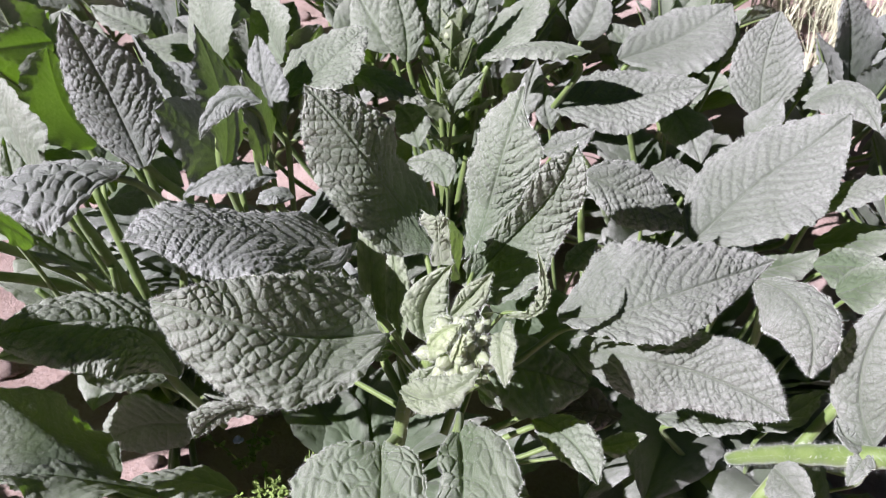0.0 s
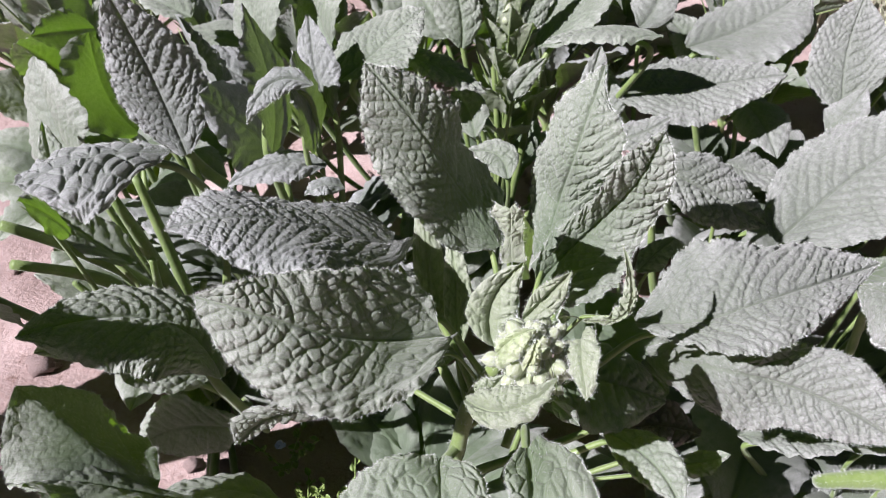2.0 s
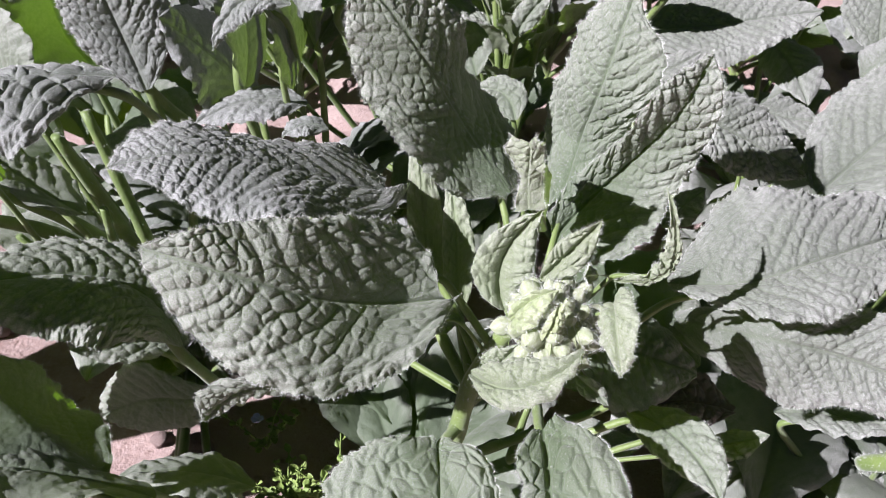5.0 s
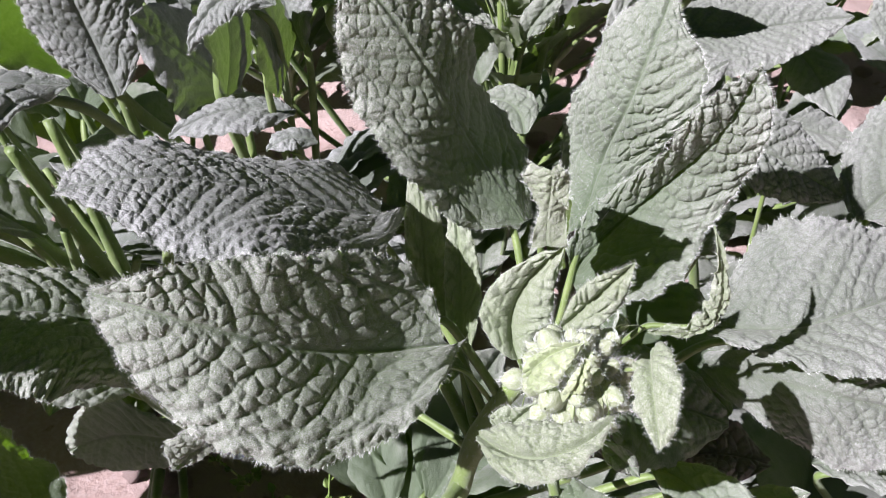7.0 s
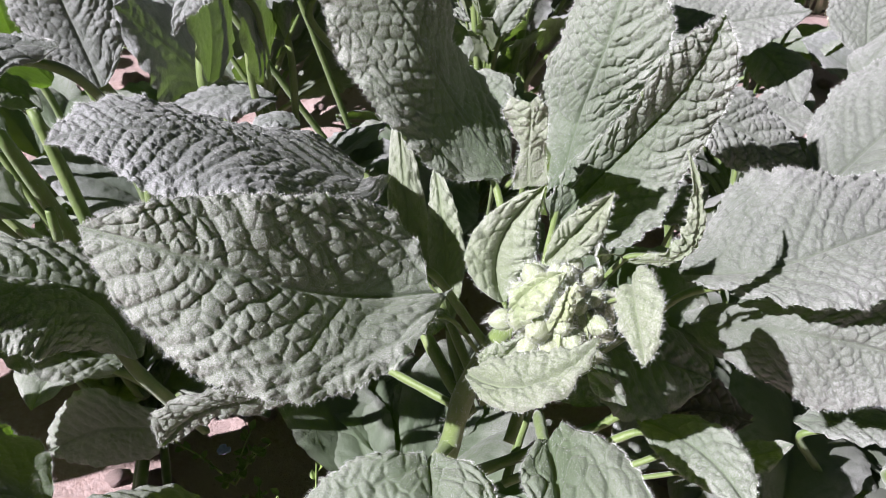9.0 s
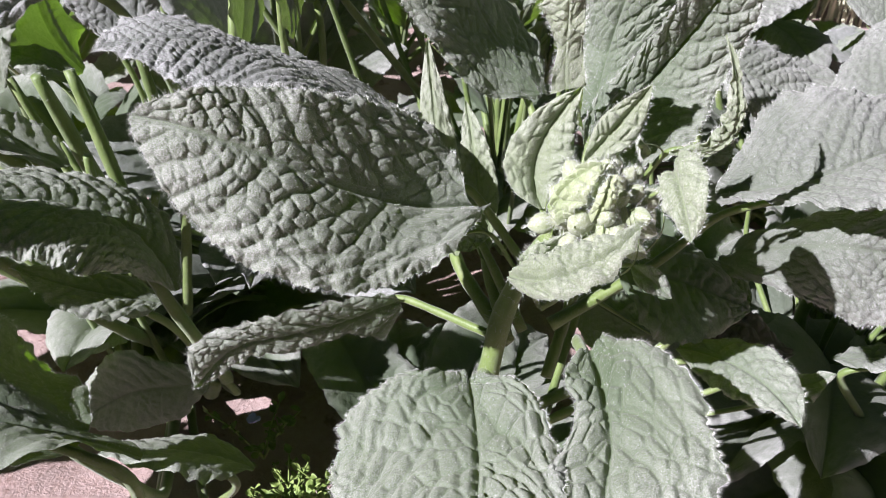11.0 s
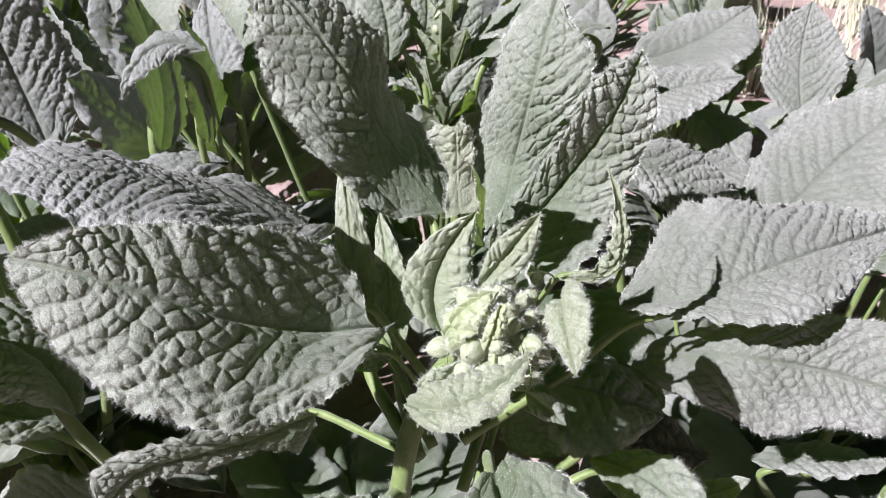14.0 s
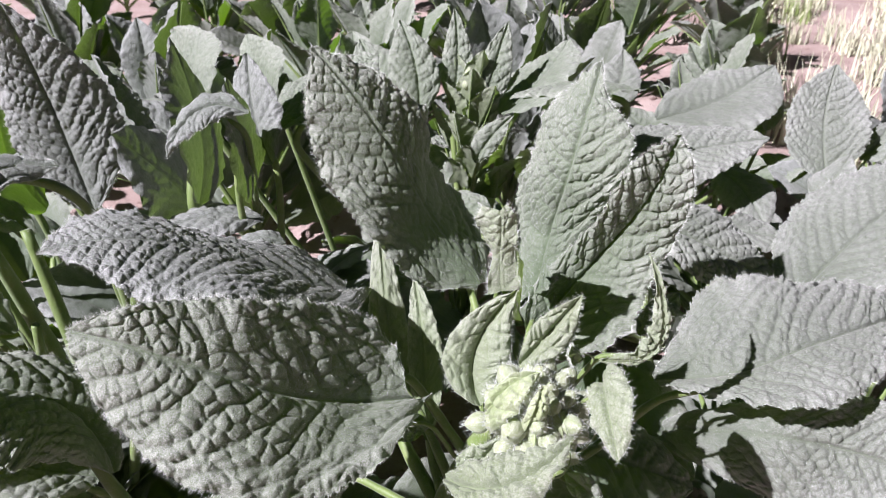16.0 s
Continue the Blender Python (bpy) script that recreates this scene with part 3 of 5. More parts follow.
leaf(front, lobed=(((-0.0357, 0.2752, 0.1806), (-0.0335, 0.2514, 0.1818), (-0.0337, 0.2274, 0.1867), (-0.0357, 0.2062, 0.1921), (-0.0397, 0.1901, 0.1947)),
                   ((-0.0328, 0.2774, 0.1802), (-0.0172, 0.2679, 0.1869), (-0.0101, 0.2483, 0.1899), (-0.0078, 0.2293, 0.1906), (-0.0082, 0.2101, 0.1939), (-0.0161, 0.1972, 0.1954), (-0.0275, 0.1914, 0.1956), (-0.0397, 0.1901, 0.1947)),
                   ((-0.0382, 0.2782, 0.1819), (-0.0581, 0.2741, 0.1870), (-0.0748, 0.2698, 0.1775), (-0.0832, 0.2532, 0.1710), (-0.0835, 0.2284, 0.1738), (-0.0704, 0.2062, 0.1824), (-0.0548, 0.1958, 0.1900), (-0.0397, 0.1901, 0.1947))),
     seed=9, res=4, hairs=2200, cell=.0080, relief=.95, bare=.1, arch=.06, stalk=((-0.0250, 0.3000, 0.1650),))  # hanging heart leaf
leaf(front, lobed=(((0.0092, 0.2721, 0.2006), (0.0100, 0.2490, 0.1995), (0.0099, 0.2316, 0.1953), (0.0058, 0.2150, 0.1921), (0.0016, 0.2001, 0.1891)),
                   ((0.0159, 0.2784, 0.2009), (0.0295, 0.2612, 0.2101), (0.0369, 0.2435, 0.2108), (0.0386, 0.2256, 0.2076), (0.0381, 0.2097, 0.2037), (0.0295, 0.2000, 0.1977), (0.0159, 0.1974, 0.1922), (0.0016, 0.2001, 0.1891)),
                   ((0.0040, 0.2697, 0.2015), (-0.0028, 0.2555, 0.2024), (-0.0001, 0.2443, 0.1990), (-0.0035, 0.2325, 0.1953), (-0.0107, 0.2232, 0.1924), (-0.0132, 0.2126, 0.1894), (-0.0081, 0.2036, 0.1881), (0.0016, 0.2001, 0.1891))),
     seed=10, res=4, hairs=2200, cell=.0080, relief=.95, bare=.25, arch=.06, stalk=((0.0100, 0.3000, 0.1800),))  # hanging folded leaf
leaf(front, lobed=(((-0.0013, 0.3132, 0.2842), (-0.0026, 0.3109, 0.2966), (-0.0029, 0.3084, 0.3084), (-0.0032, 0.3068, 0.3188)),
                   ((-0.0060, 0.3159, 0.2815), (-0.0053, 0.3139, 0.2933), (-0.0067, 0.3128, 0.3037), (-0.0104, 0.3128, 0.3121), (-0.0104, 0.3116, 0.3197)),
                   ((0.0057, 0.3112, 0.2867), (0.0035, 0.3104, 0.2967), (0.0026, 0.3092, 0.3066), (0.0024, 0.3078, 0.3160), (-0.0012, 0.3082, 0.3215))),
     seed=11, skin=BRACT, stout=1.1, res=2, hairs=500, cell=.0050, relief=.6, bare=-.4, arch=.05, wave=.12, curl=-.1, stalk=((0.0040, 0.3020, 0.2300),))  # curled upright bract
leaf(front, lobed=(((0.0045, 0.3200, 0.2680), (0.0030, 0.3205, 0.2840), (0.0010, 0.3200, 0.3000), (-0.0010, 0.3190, 0.3130)),
                   ((0.0040, 0.3190, 0.2680), (0.0020, 0.3180, 0.2840), (0.0000, 0.3175, 0.3000), (-0.0010, 0.3190, 0.3130)),
                   ((0.0100, 0.3310, 0.2600), (0.0105, 0.3480, 0.2670), (0.0080, 0.3500, 0.2840), (-0.0010, 0.3190, 0.3130))),
     seed=34, skin=BRACT, res=2, hairs=300, relief=.6, bare=-.3, arch=.05, stalk=((0.0040, 0.3020, 0.2300),))  # extra blade hidden edge on behind the curled bract, added to widen its shadow
leaf(front, (-0.0085, 0.2969, 0.2459), (-0.0098, 0.3101, 0.2614), (0.0047, 0.3118, 0.2863), (-0.0206, 0.3096, 0.2659), (0.0024, 0.3038, 0.2617), skin=BRACT, stout=.6, res=2, hairs=300, cell=.0050, relief=1.1, bare=-.1, arch=.25, seed=12, stalk=((0.0020, 0.3030, 0.2150),))  # upright bract
leaf(front, (0.0047, 0.2940, 0.2659), (0.0156, 0.2972, 0.2788), (0.0250, 0.2976, 0.2923), (0.0116, 0.2992, 0.2824), (0.0219, 0.2935, 0.2766), skin=BRACT, stout=.6, res=2, hairs=300, cell=.0050, relief=1.1, bare=-.1, arch=.2, q=1.8, seed=13, stalk=((0.0080, 0.2980, 0.2450),))  # bud bract
leaf(front, (0.0303, 0.2855, 0.2731), (0.0501, 0.2843, 0.2807), (0.0456, 0.2951, 0.3098), (0.0467, 0.2875, 0.2853), (0.0536, 0.2878, 0.2823), skin=BRACT, stout=.6, res=2, hairs=300, cell=.0050, relief=1.1, bare=-.1, arch=-.2, seed=14, stalk=((0.0120, 0.3000, 0.2300),))  # curling bract
leaf(front, (0.0286, 0.2759, 0.2730), (0.0271, 0.2615, 0.2740), (0.0293, 0.2486, 0.2621), (0.0336, 0.2577, 0.2795), (0.0231, 0.2637, 0.2688), skin=BRACT, stout=.6, res=2, hairs=300, cell=.0050, relief=1.1, bare=-.1, arch=.25, q=3, b0=.7, seed=15, stalk=((0.0180, 0.2930, 0.2450),))  # drooping bract
leaf(front, (-0.0226, 0.2738, 0.2330), (-0.0025, 0.2563, 0.2460), (0.0183, 0.2612, 0.2619), (-0.0026, 0.2691, 0.2468), (0.0033, 0.2470, 0.2460), skin=BRACT, stout=.6, res=2, hairs=300, cell=.0050, relief=2, bare=-.1, arch=.35, q=1.8, seed=16, stalk=((0.0020, 0.2970, 0.2200),))  # cupped bract
leaf(front, (-0.0133, 0.2777, 0.2278), (-0.0095, 0.2777, 0.2358), (-0.0035, 0.2760, 0.2478), (-0.0161, 0.2808, 0.2376), (-0.0027, 0.2733, 0.2371), skin=BRACT, stout=.6, res=2, hairs=300, cell=.0050, relief=1.1, bare=-.1, seed=17, stalk=((0.0000, 0.3000, 0.2100),))  # small bract
leaf(front, (0.0255, 0.2915, 0.2702), (0.0223, 0.2878, 0.2748), (0.0181, 0.2843, 0.2766), (0.0229, 0.2897, 0.2769), (0.0223, 0.2851, 0.2719), skin=BRACT, stout=.6, res=2, hairs=300, cell=.0050, relief=1.1, bare=-.1, seed=18, stalk=((0.0150, 0.2960, 0.2400),))  # small bract
leaf(front, (-0.0057, 0.2817, 0.2471), (-0.0036, 0.2800, 0.2635), (0.0095, 0.2810, 0.2724), (-0.0079, 0.2830, 0.2588), (0.0025, 0.2719, 0.2649), skin=BUD, stout=.6, res=2, hairs=300, cell=.0050, relief=1.1, bare=.2, arch=.3, q=2.6, seed=151, stalk=((0.0080, 0.2900, 0.2400),))  # bud bract
leaf(front, (0.0035, 0.2756, 0.2466), (0.0068, 0.2704, 0.2636), (0.0095, 0.2768, 0.2697), (0.0033, 0.2725, 0.2608), (0.0112, 0.2730, 0.2611), skin=BUD, stout=.6, res=2, hairs=300, cell=.0050, relief=1.1, bare=.2, arch=.3, q=2.6, seed=152, stalk=((0.0100, 0.2900, 0.2400),))  # bud bract
leaf(front, (0.0224, 0.3712, 0.1507), (0.0444, 0.3683, 0.1364), (0.0721, 0.3608, 0.1213), (0.0347, 0.3572, 0.1229), (0.0600, 0.3835, 0.1424), res=2, bare=.9, seed=28, stalk=((0.0000, 0.3100, 0.1200),))  # low leaf over the soil, darkened with bare in place of shade
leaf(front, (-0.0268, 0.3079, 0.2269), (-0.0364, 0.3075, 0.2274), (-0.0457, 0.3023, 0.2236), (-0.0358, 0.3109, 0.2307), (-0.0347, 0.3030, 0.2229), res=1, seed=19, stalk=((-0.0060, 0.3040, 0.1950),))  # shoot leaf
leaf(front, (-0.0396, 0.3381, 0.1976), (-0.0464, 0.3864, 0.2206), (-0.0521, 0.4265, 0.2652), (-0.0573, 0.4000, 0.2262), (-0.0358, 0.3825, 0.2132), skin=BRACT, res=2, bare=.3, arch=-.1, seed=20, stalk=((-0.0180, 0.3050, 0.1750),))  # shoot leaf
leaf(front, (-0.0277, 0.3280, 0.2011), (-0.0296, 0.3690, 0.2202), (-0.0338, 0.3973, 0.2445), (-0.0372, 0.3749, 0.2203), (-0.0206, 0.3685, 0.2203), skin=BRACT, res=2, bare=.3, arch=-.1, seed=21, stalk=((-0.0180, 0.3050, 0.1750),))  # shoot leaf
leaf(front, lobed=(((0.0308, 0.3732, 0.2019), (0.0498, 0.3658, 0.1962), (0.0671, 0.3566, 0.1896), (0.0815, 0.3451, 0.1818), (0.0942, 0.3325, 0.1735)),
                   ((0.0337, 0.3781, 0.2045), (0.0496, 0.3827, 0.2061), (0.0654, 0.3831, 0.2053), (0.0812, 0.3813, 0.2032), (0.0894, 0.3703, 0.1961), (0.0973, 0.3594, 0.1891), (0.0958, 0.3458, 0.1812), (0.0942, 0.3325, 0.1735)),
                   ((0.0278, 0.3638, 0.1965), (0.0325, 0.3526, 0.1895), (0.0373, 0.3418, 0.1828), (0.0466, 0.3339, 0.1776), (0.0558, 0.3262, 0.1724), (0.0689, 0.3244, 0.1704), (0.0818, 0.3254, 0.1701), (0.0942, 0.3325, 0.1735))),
     seed=35, res=2, bare=.9, relief=.6, stalk=((0.0000, 0.3100, 0.1500),))  # leaf added under the bud head, coloured dark to stand for deep shade
leaf(front, (0.0253, 0.3173, 0.2079), (0.0573, 0.3243, 0.1907), (0.0908, 0.3268, 0.1726), (0.0623, 0.3458, 0.1984), (0.0489, 0.2982, 0.1800), res=2, bare=.9, seed=22, stalk=((-0.0060, 0.3040, 0.1950),))  # shadow leaf, its pale hairs left out so the shade is in its colour
leaf(front, (0.1145, 0.3229, 0.1507), (0.0905, 0.3234, 0.1560), (0.0675, 0.3208, 0.1539), (0.0869, 0.3114, 0.1534), (0.1000, 0.3378, 0.1589), res=2, relief=1.6, cell=.005, wave=.3, seed=23, tone=1, stalk=((0.0300, 0.3200, 0.1000),))  # dried crinkled leaf
leaf(front, (0.0556, 0.3073, 0.1689), (0.0754, 0.2815, 0.1776), (0.0849, 0.2534, 0.1780), (0.0904, 0.2804, 0.1841), (0.0628, 0.2807, 0.1708), res=2, hairs=300, seed=24, stalk=((0.0000, 0.3100, 0.1200),))  # pale lower leaf
leaf(front, (0.1001, 0.3116, 0.1359), (0.1146, 0.3080, 0.1435), (0.1271, 0.3070, 0.1531), (0.1143, 0.3159, 0.1431), (0.1147, 0.2986, 0.1428), res=1, seed=25, stalk=((0.0200, 0.3200, 0.1000),))  # pale lower leaf
leaf(left, (-0.1598, 0.3211, 0.1916), (-0.1915, 0.3281, 0.2274), (-0.2448, 0.2927, 0.2487), (-0.1948, 0.2820, 0.2362), (-0.2014, 0.3487, 0.2353), res=3, hairs=1500, arch=.25, q=2.6, seed=31, stalk=((-0.1600, 0.3600, 0.1000),))  # arched dark leaf
leaf(left, (-0.1769, 0.3422, 0.1687), (-0.2058, 0.3351, 0.1817), (-0.2327, 0.3294, 0.1992), (-0.2068, 0.3207, 0.1794), (-0.2083, 0.3526, 0.1804), res=2, hairs=300, seed=32, stalk=((-0.1600, 0.3700, 0.0800),))  # small low leaf
leaf(left, lobed=(((-0.1738, 0.3616, 0.3152), (-0.1908, 0.3537, 0.3184), (-0.2074, 0.3459, 0.3196), (-0.2234, 0.3374, 0.3178), (-0.2387, 0.3287, 0.3161)),
                   ((-0.1738, 0.3578, 0.3143), (-0.1815, 0.3454, 0.3138), (-0.1869, 0.3325, 0.3111), (-0.1923, 0.3203, 0.3085), (-0.2002, 0.3132, 0.3074), (-0.2130, 0.3170, 0.3098), (-0.2264, 0.3223, 0.3119), (-0.2387, 0.3287, 0.3161)),
                   ((-0.1749, 0.3624, 0.3159), (-0.1893, 0.3683, 0.3143), (-0.2028, 0.3706, 0.3126), (-0.2154, 0.3703, 0.3113), (-0.2252, 0.3650, 0.3111), (-0.2328, 0.3565, 0.3119), (-0.2372, 0.3440, 0.3132), (-0.2387, 0.3287, 0.3161))),
     seed=33, res=3, hairs=1500, cell=.0085, arch=.06, skin=GREY, stalk=((-0.1750, 0.4200, 0.2400), (-0.2000, 0.4200, 0.1000)))  # drooping pale leaf
leaf(left, lobed=(((-0.1707, 0.3558, 0.1043), (-0.1944, 0.3654, 0.0921), (-0.2199, 0.3759, 0.0792), (-0.2453, 0.3838, 0.0615), (-0.2710, 0.3899, 0.0395)),
                   ((-0.1709, 0.3545, 0.1015), (-0.1809, 0.3552, 0.0896), (-0.1913, 0.3560, 0.0774), (-0.2061, 0.3611, 0.0681), (-0.2214, 0.3665, 0.0584), (-0.2378, 0.3731, 0.0501), (-0.2546, 0.3807, 0.0428), (-0.2710, 0.3899, 0.0395)),
                   ((-0.1720, 0.3598, 0.1106), (-0.1891, 0.3686, 0.1054), (-0.2067, 0.3781, 0.1012), (-0.2244, 0.3887, 0.0988), (-0.2432, 0.3956, 0.0879), (-0.2580, 0.3976, 0.0722), (-0.2694, 0.3964, 0.0546), (-0.2710, 0.3899, 0.0395))),
     seed=34, res=2, arch=.1, relief=.8, stalk=((-0.1900, 0.4000, 0.0500),))  # shadow leaf
leaf(left, (-0.1880, 0.2647, 0.1597), (-0.2238, 0.2802, 0.1844), (-0.2633, 0.2980, 0.2050), (-0.2387, 0.2473, 0.1908), (-0.2140, 0.3098, 0.1670), res=3, hairs=1500, relief=.35, bare=.8, wave=.2, arch=-.1, q=2.6, seed=36, stalk=((-0.2000, 0.3300, 0.0400),))  # low leaf, shade put into its colour with bare
leaf(left, (-0.1626, 0.2595, 0.1575), (-0.2126, 0.2576, 0.1814), (-0.2505, 0.2501, 0.1868), (-0.2072, 0.2364, 0.1906), (-0.2169, 0.2764, 0.1703), res=2, hairs=400, wave=.35, relief=.6, bare=.6, seed=37, stalk=((-0.2000, 0.3000, 0.0300),))  # crinkled edge leaf, greener and darker at the base to look shaded
leaf(left, (-0.1357, 0.3021, 0.1009), (-0.1671, 0.3028, 0.1124), (-0.2022, 0.2928, 0.1206), (-0.1630, 0.2803, 0.1208), (-0.1740, 0.3211, 0.1024), res=1, seed=38, stalk=((-0.1800, 0.3300, 0.0300),))  # low leaf
leaf(left, (-0.2299, 0.3932, 0.2142), (-0.2615, 0.4016, 0.2314), (-0.2834, 0.4101, 0.2436), (-0.2682, 0.3876, 0.2376), (-0.2614, 0.4264, 0.2270), res=1, seed=39, stalk=((-0.2200, 0.4200, 0.0500),))  # low leaf
leaf(left, (-0.2533, 0.3782, 0.2494), (-0.2541, 0.3657, 0.2716), (-0.2561, 0.3499, 0.2910), (-0.2468, 0.3458, 0.2763), (-0.2638, 0.3843, 0.2673), res=1, relief=.35, seed=40, stalk=((-0.2500, 0.4200, 0.0500),))  # green underside
leaf(back_left, (-0.2181, 0.4789, 0.2416), (-0.2338, 0.4914, 0.2944), (-0.2450, 0.4828, 0.3555), (-0.2591, 0.4865, 0.2882), (-0.2026, 0.4972, 0.3002), res=3, hairs=1500, arch=.15, q=2.2, seed=51, stalk=((-0.2200, 0.5100, 0.1200),))  # tall dark leaf
leaf(back_left, (-0.2233, 0.4855, 0.2355), (-0.2385, 0.4898, 0.2546), (-0.2526, 0.4962, 0.2787), (-0.2498, 0.4848, 0.2667), (-0.2275, 0.5024, 0.2568), res=2, seed=52, stalk=((-0.2200, 0.5100, 0.1200),))  # lower leaf
leaf(back_left, (-0.1175, 0.4502, 0.3078), (-0.1416, 0.4501, 0.3098), (-0.1580, 0.4369, 0.2892), (-0.1442, 0.4387, 0.3009), (-0.1491, 0.4563, 0.3107), res=2, hairs=400, arch=.3, seed=53, stalk=((-0.1300, 0.5000, 0.2200), (-0.1300, 0.5000, 0.1000),))  # nodding small leaf
leaf(back_left, (-0.1250, 0.4645, 0.2533), (-0.1263, 0.4646, 0.2846), (-0.1342, 0.4742, 0.3193), (-0.1304, 0.4454, 0.3054), (-0.1235, 0.5050, 0.2718), res=2, relief=.35, seed=54, stalk=((-0.1300, 0.5000, 0.1500),))  # backlit leaf
leaf(back_left, (-0.1564, 0.4753, 0.2467), (-0.1595, 0.5026, 0.2866), (-0.1791, 0.5317, 0.3273), (-0.1650, 0.4765, 0.3081), (-0.1566, 0.5394, 0.2775), res=2, relief=.35, seed=55, stalk=((-0.1500, 0.5100, 0.1200),))  # backlit leaf
leaf(back_left, (-0.1592, 0.5053, 0.2179), (-0.1822, 0.4960, 0.2557), (-0.2000, 0.4817, 0.2863), (-0.1845, 0.4579, 0.2551), (-0.1772, 0.5431, 0.2515), res=2, relief=.35, seed=56, stalk=((-0.1600, 0.5100, 0.0800),))  # backlit broad leaf
leaf(back_left, (-0.1207, 0.4736, 0.2371), (-0.1517, 0.4686, 0.2413), (-0.1847, 0.4548, 0.2311), (-0.1491, 0.4519, 0.2355), (-0.1566, 0.4819, 0.2417), res=2, hairs=300, arch=.2, seed=57, stalk=((-0.1200, 0.5000, 0.1400),))  # small grey leaf
leaf(back_left, (-0.1169, 0.4959, 0.2628), (-0.1296, 0.5175, 0.2881), (-0.1358, 0.5404, 0.3174), (-0.1475, 0.5247, 0.2892), (-0.1136, 0.5131, 0.2947), res=2, seed=58, stalk=((-0.1200, 0.5000, 0.1500),))  # dark upright leaf
leaf(back_left, (-0.1934, 0.5182, 0.2600), (-0.2142, 0.5327, 0.2807), (-0.2332, 0.5511, 0.3130), (-0.2204, 0.5377, 0.2966), (-0.2054, 0.5487, 0.2824), res=2, seed=59, stalk=((-0.1800, 0.5200, 0.1000),))  # spreading leaf
leaf(back_left, (-0.1737, 0.5532, 0.2462), (-0.2084, 0.5631, 0.2660), (-0.2462, 0.5756, 0.2746), (-0.2103, 0.5452, 0.2553), (-0.2094, 0.5894, 0.2732), res=2, seed=60, stalk=((-0.1600, 0.5200, 0.1000),))  # broad shaded leaf
leaf(back_left, (-0.1043, 0.4467, 0.2366), (-0.1175, 0.4456, 0.2398), (-0.1288, 0.4390, 0.2348), (-0.1184, 0.4368, 0.2363), (-0.1177, 0.4574, 0.2390), res=1, seed=61, stalk=((-0.1100, 0.4800, 0.1000),))  # curled edge leaf
leaf(far_left, (-0.3260, 0.6312, 0.1722), (-0.3494, 0.6403, 0.2115), (-0.3644, 0.6743, 0.2487), (-0.3507, 0.5844, 0.2269), (-0.3556, 0.7065, 0.2023), res=2, relief=.35, seed=71, stalk=((-0.3300, 0.6600, 0.0600),))  # backlit leaf
leaf(far_left, (-0.4412, 0.8262, 0.1897), (-0.4432, 0.7725, 0.2094), (-0.4463, 0.7164, 0.2276), (-0.4271, 0.7285, 0.2010), (-0.4521, 0.8084, 0.2198), res=1, relief=.35, seed=72, stalk=((-0.4000, 0.7500, 0.0800),))  # backlit leaf
leaf(far_left, (-0.3146, 0.5036, 0.2086), (-0.3312, 0.5263, 0.2409), (-0.3456, 0.5510, 0.2813), (-0.3763, 0.5539, 0.2251), (-0.2985, 0.5060, 0.2619), res=2, seed=73, stalk=((-0.3300, 0.5800, 0.0500),))  # pale leaf
leaf(far_left, (-0.2701, 0.5054, 0.2127), (-0.2954, 0.5129, 0.2260), (-0.3206, 0.5126, 0.2288), (-0.2949, 0.4979, 0.2226), (-0.2993, 0.5260, 0.2299), res=1, seed=74, stalk=((-0.2800, 0.5600, 0.0500),))  # pale leaf
leaf(far_left, (-0.3041, 0.4609, 0.2367), (-0.3116, 0.4736, 0.2430), (-0.3199, 0.4919, 0.2604), (-0.3178, 0.4706, 0.2448), (-0.3035, 0.4795, 0.2441), res=1, seed=75, stalk=((-0.3300, 0.5500, 0.0500),))  # pale leaf
leaf(far_left, (-0.2777, 0.6937, 0.2543), (-0.3048, 0.7077, 0.2596), (-0.3400, 0.7299, 0.2677), (-0.3129, 0.6927, 0.2601), (-0.2992, 0.7335, 0.2608), res=1, seed=76, stalk=((-0.2700, 0.7000, 0.0600),))  # green leaf
leaf(rear, (-0.1160, 0.5256, 0.2750), (-0.0859, 0.5524, 0.2909), (-0.0577, 0.5739, 0.3072), (-0.1076, 0.5864, 0.2938), (-0.0661, 0.5253, 0.2911), res=3, hairs=400, seed=81, stalk=((-0.0600, 0.6000, 0.1600), (-0.0200, 0.6400, 0.0800),))  # broad pale leaf
leaf(rear, (-0.0757, 0.5570, 0.2785), (-0.0465, 0.5604, 0.2672), (-0.0116, 0.5499, 0.2539), (-0.0429, 0.5784, 0.2694), (-0.0477, 0.5426, 0.2654), res=2, arch=.3, seed=82, stalk=((-0.0300, 0.6400, 0.1000),))  # drooping dark leaf
leaf(rear, (-0.2027, 0.6463, 0.2420), (-0.2149, 0.6777, 0.2715), (-0.2295, 0.7051, 0.2980), (-0.2449, 0.7062, 0.2547), (-0.1797, 0.6499, 0.2876), res=2, hairs=300, seed=83, stalk=((-0.1200, 0.6800, 0.0800),))  # pale leaf
leaf(rear, (-0.1428, 0.6429, 0.2490), (-0.1575, 0.6704, 0.2692), (-0.1694, 0.6992, 0.2949), (-0.1889, 0.7017, 0.2565), (-0.1304, 0.6377, 0.2824), res=2, seed=84, stalk=((-0.1000, 0.6800, 0.0800),))  # shadowed leaf
leaf(rear, (-0.2455, 0.7437, 0.2096), (-0.2826, 0.7553, 0.2137), (-0.3175, 0.7655, 0.2155), (-0.2743, 0.7210, 0.2076), (-0.2946, 0.8070, 0.2108), res=1, seed=85, stalk=((-0.1800, 0.7500, 0.0600),))  # pale low leaf
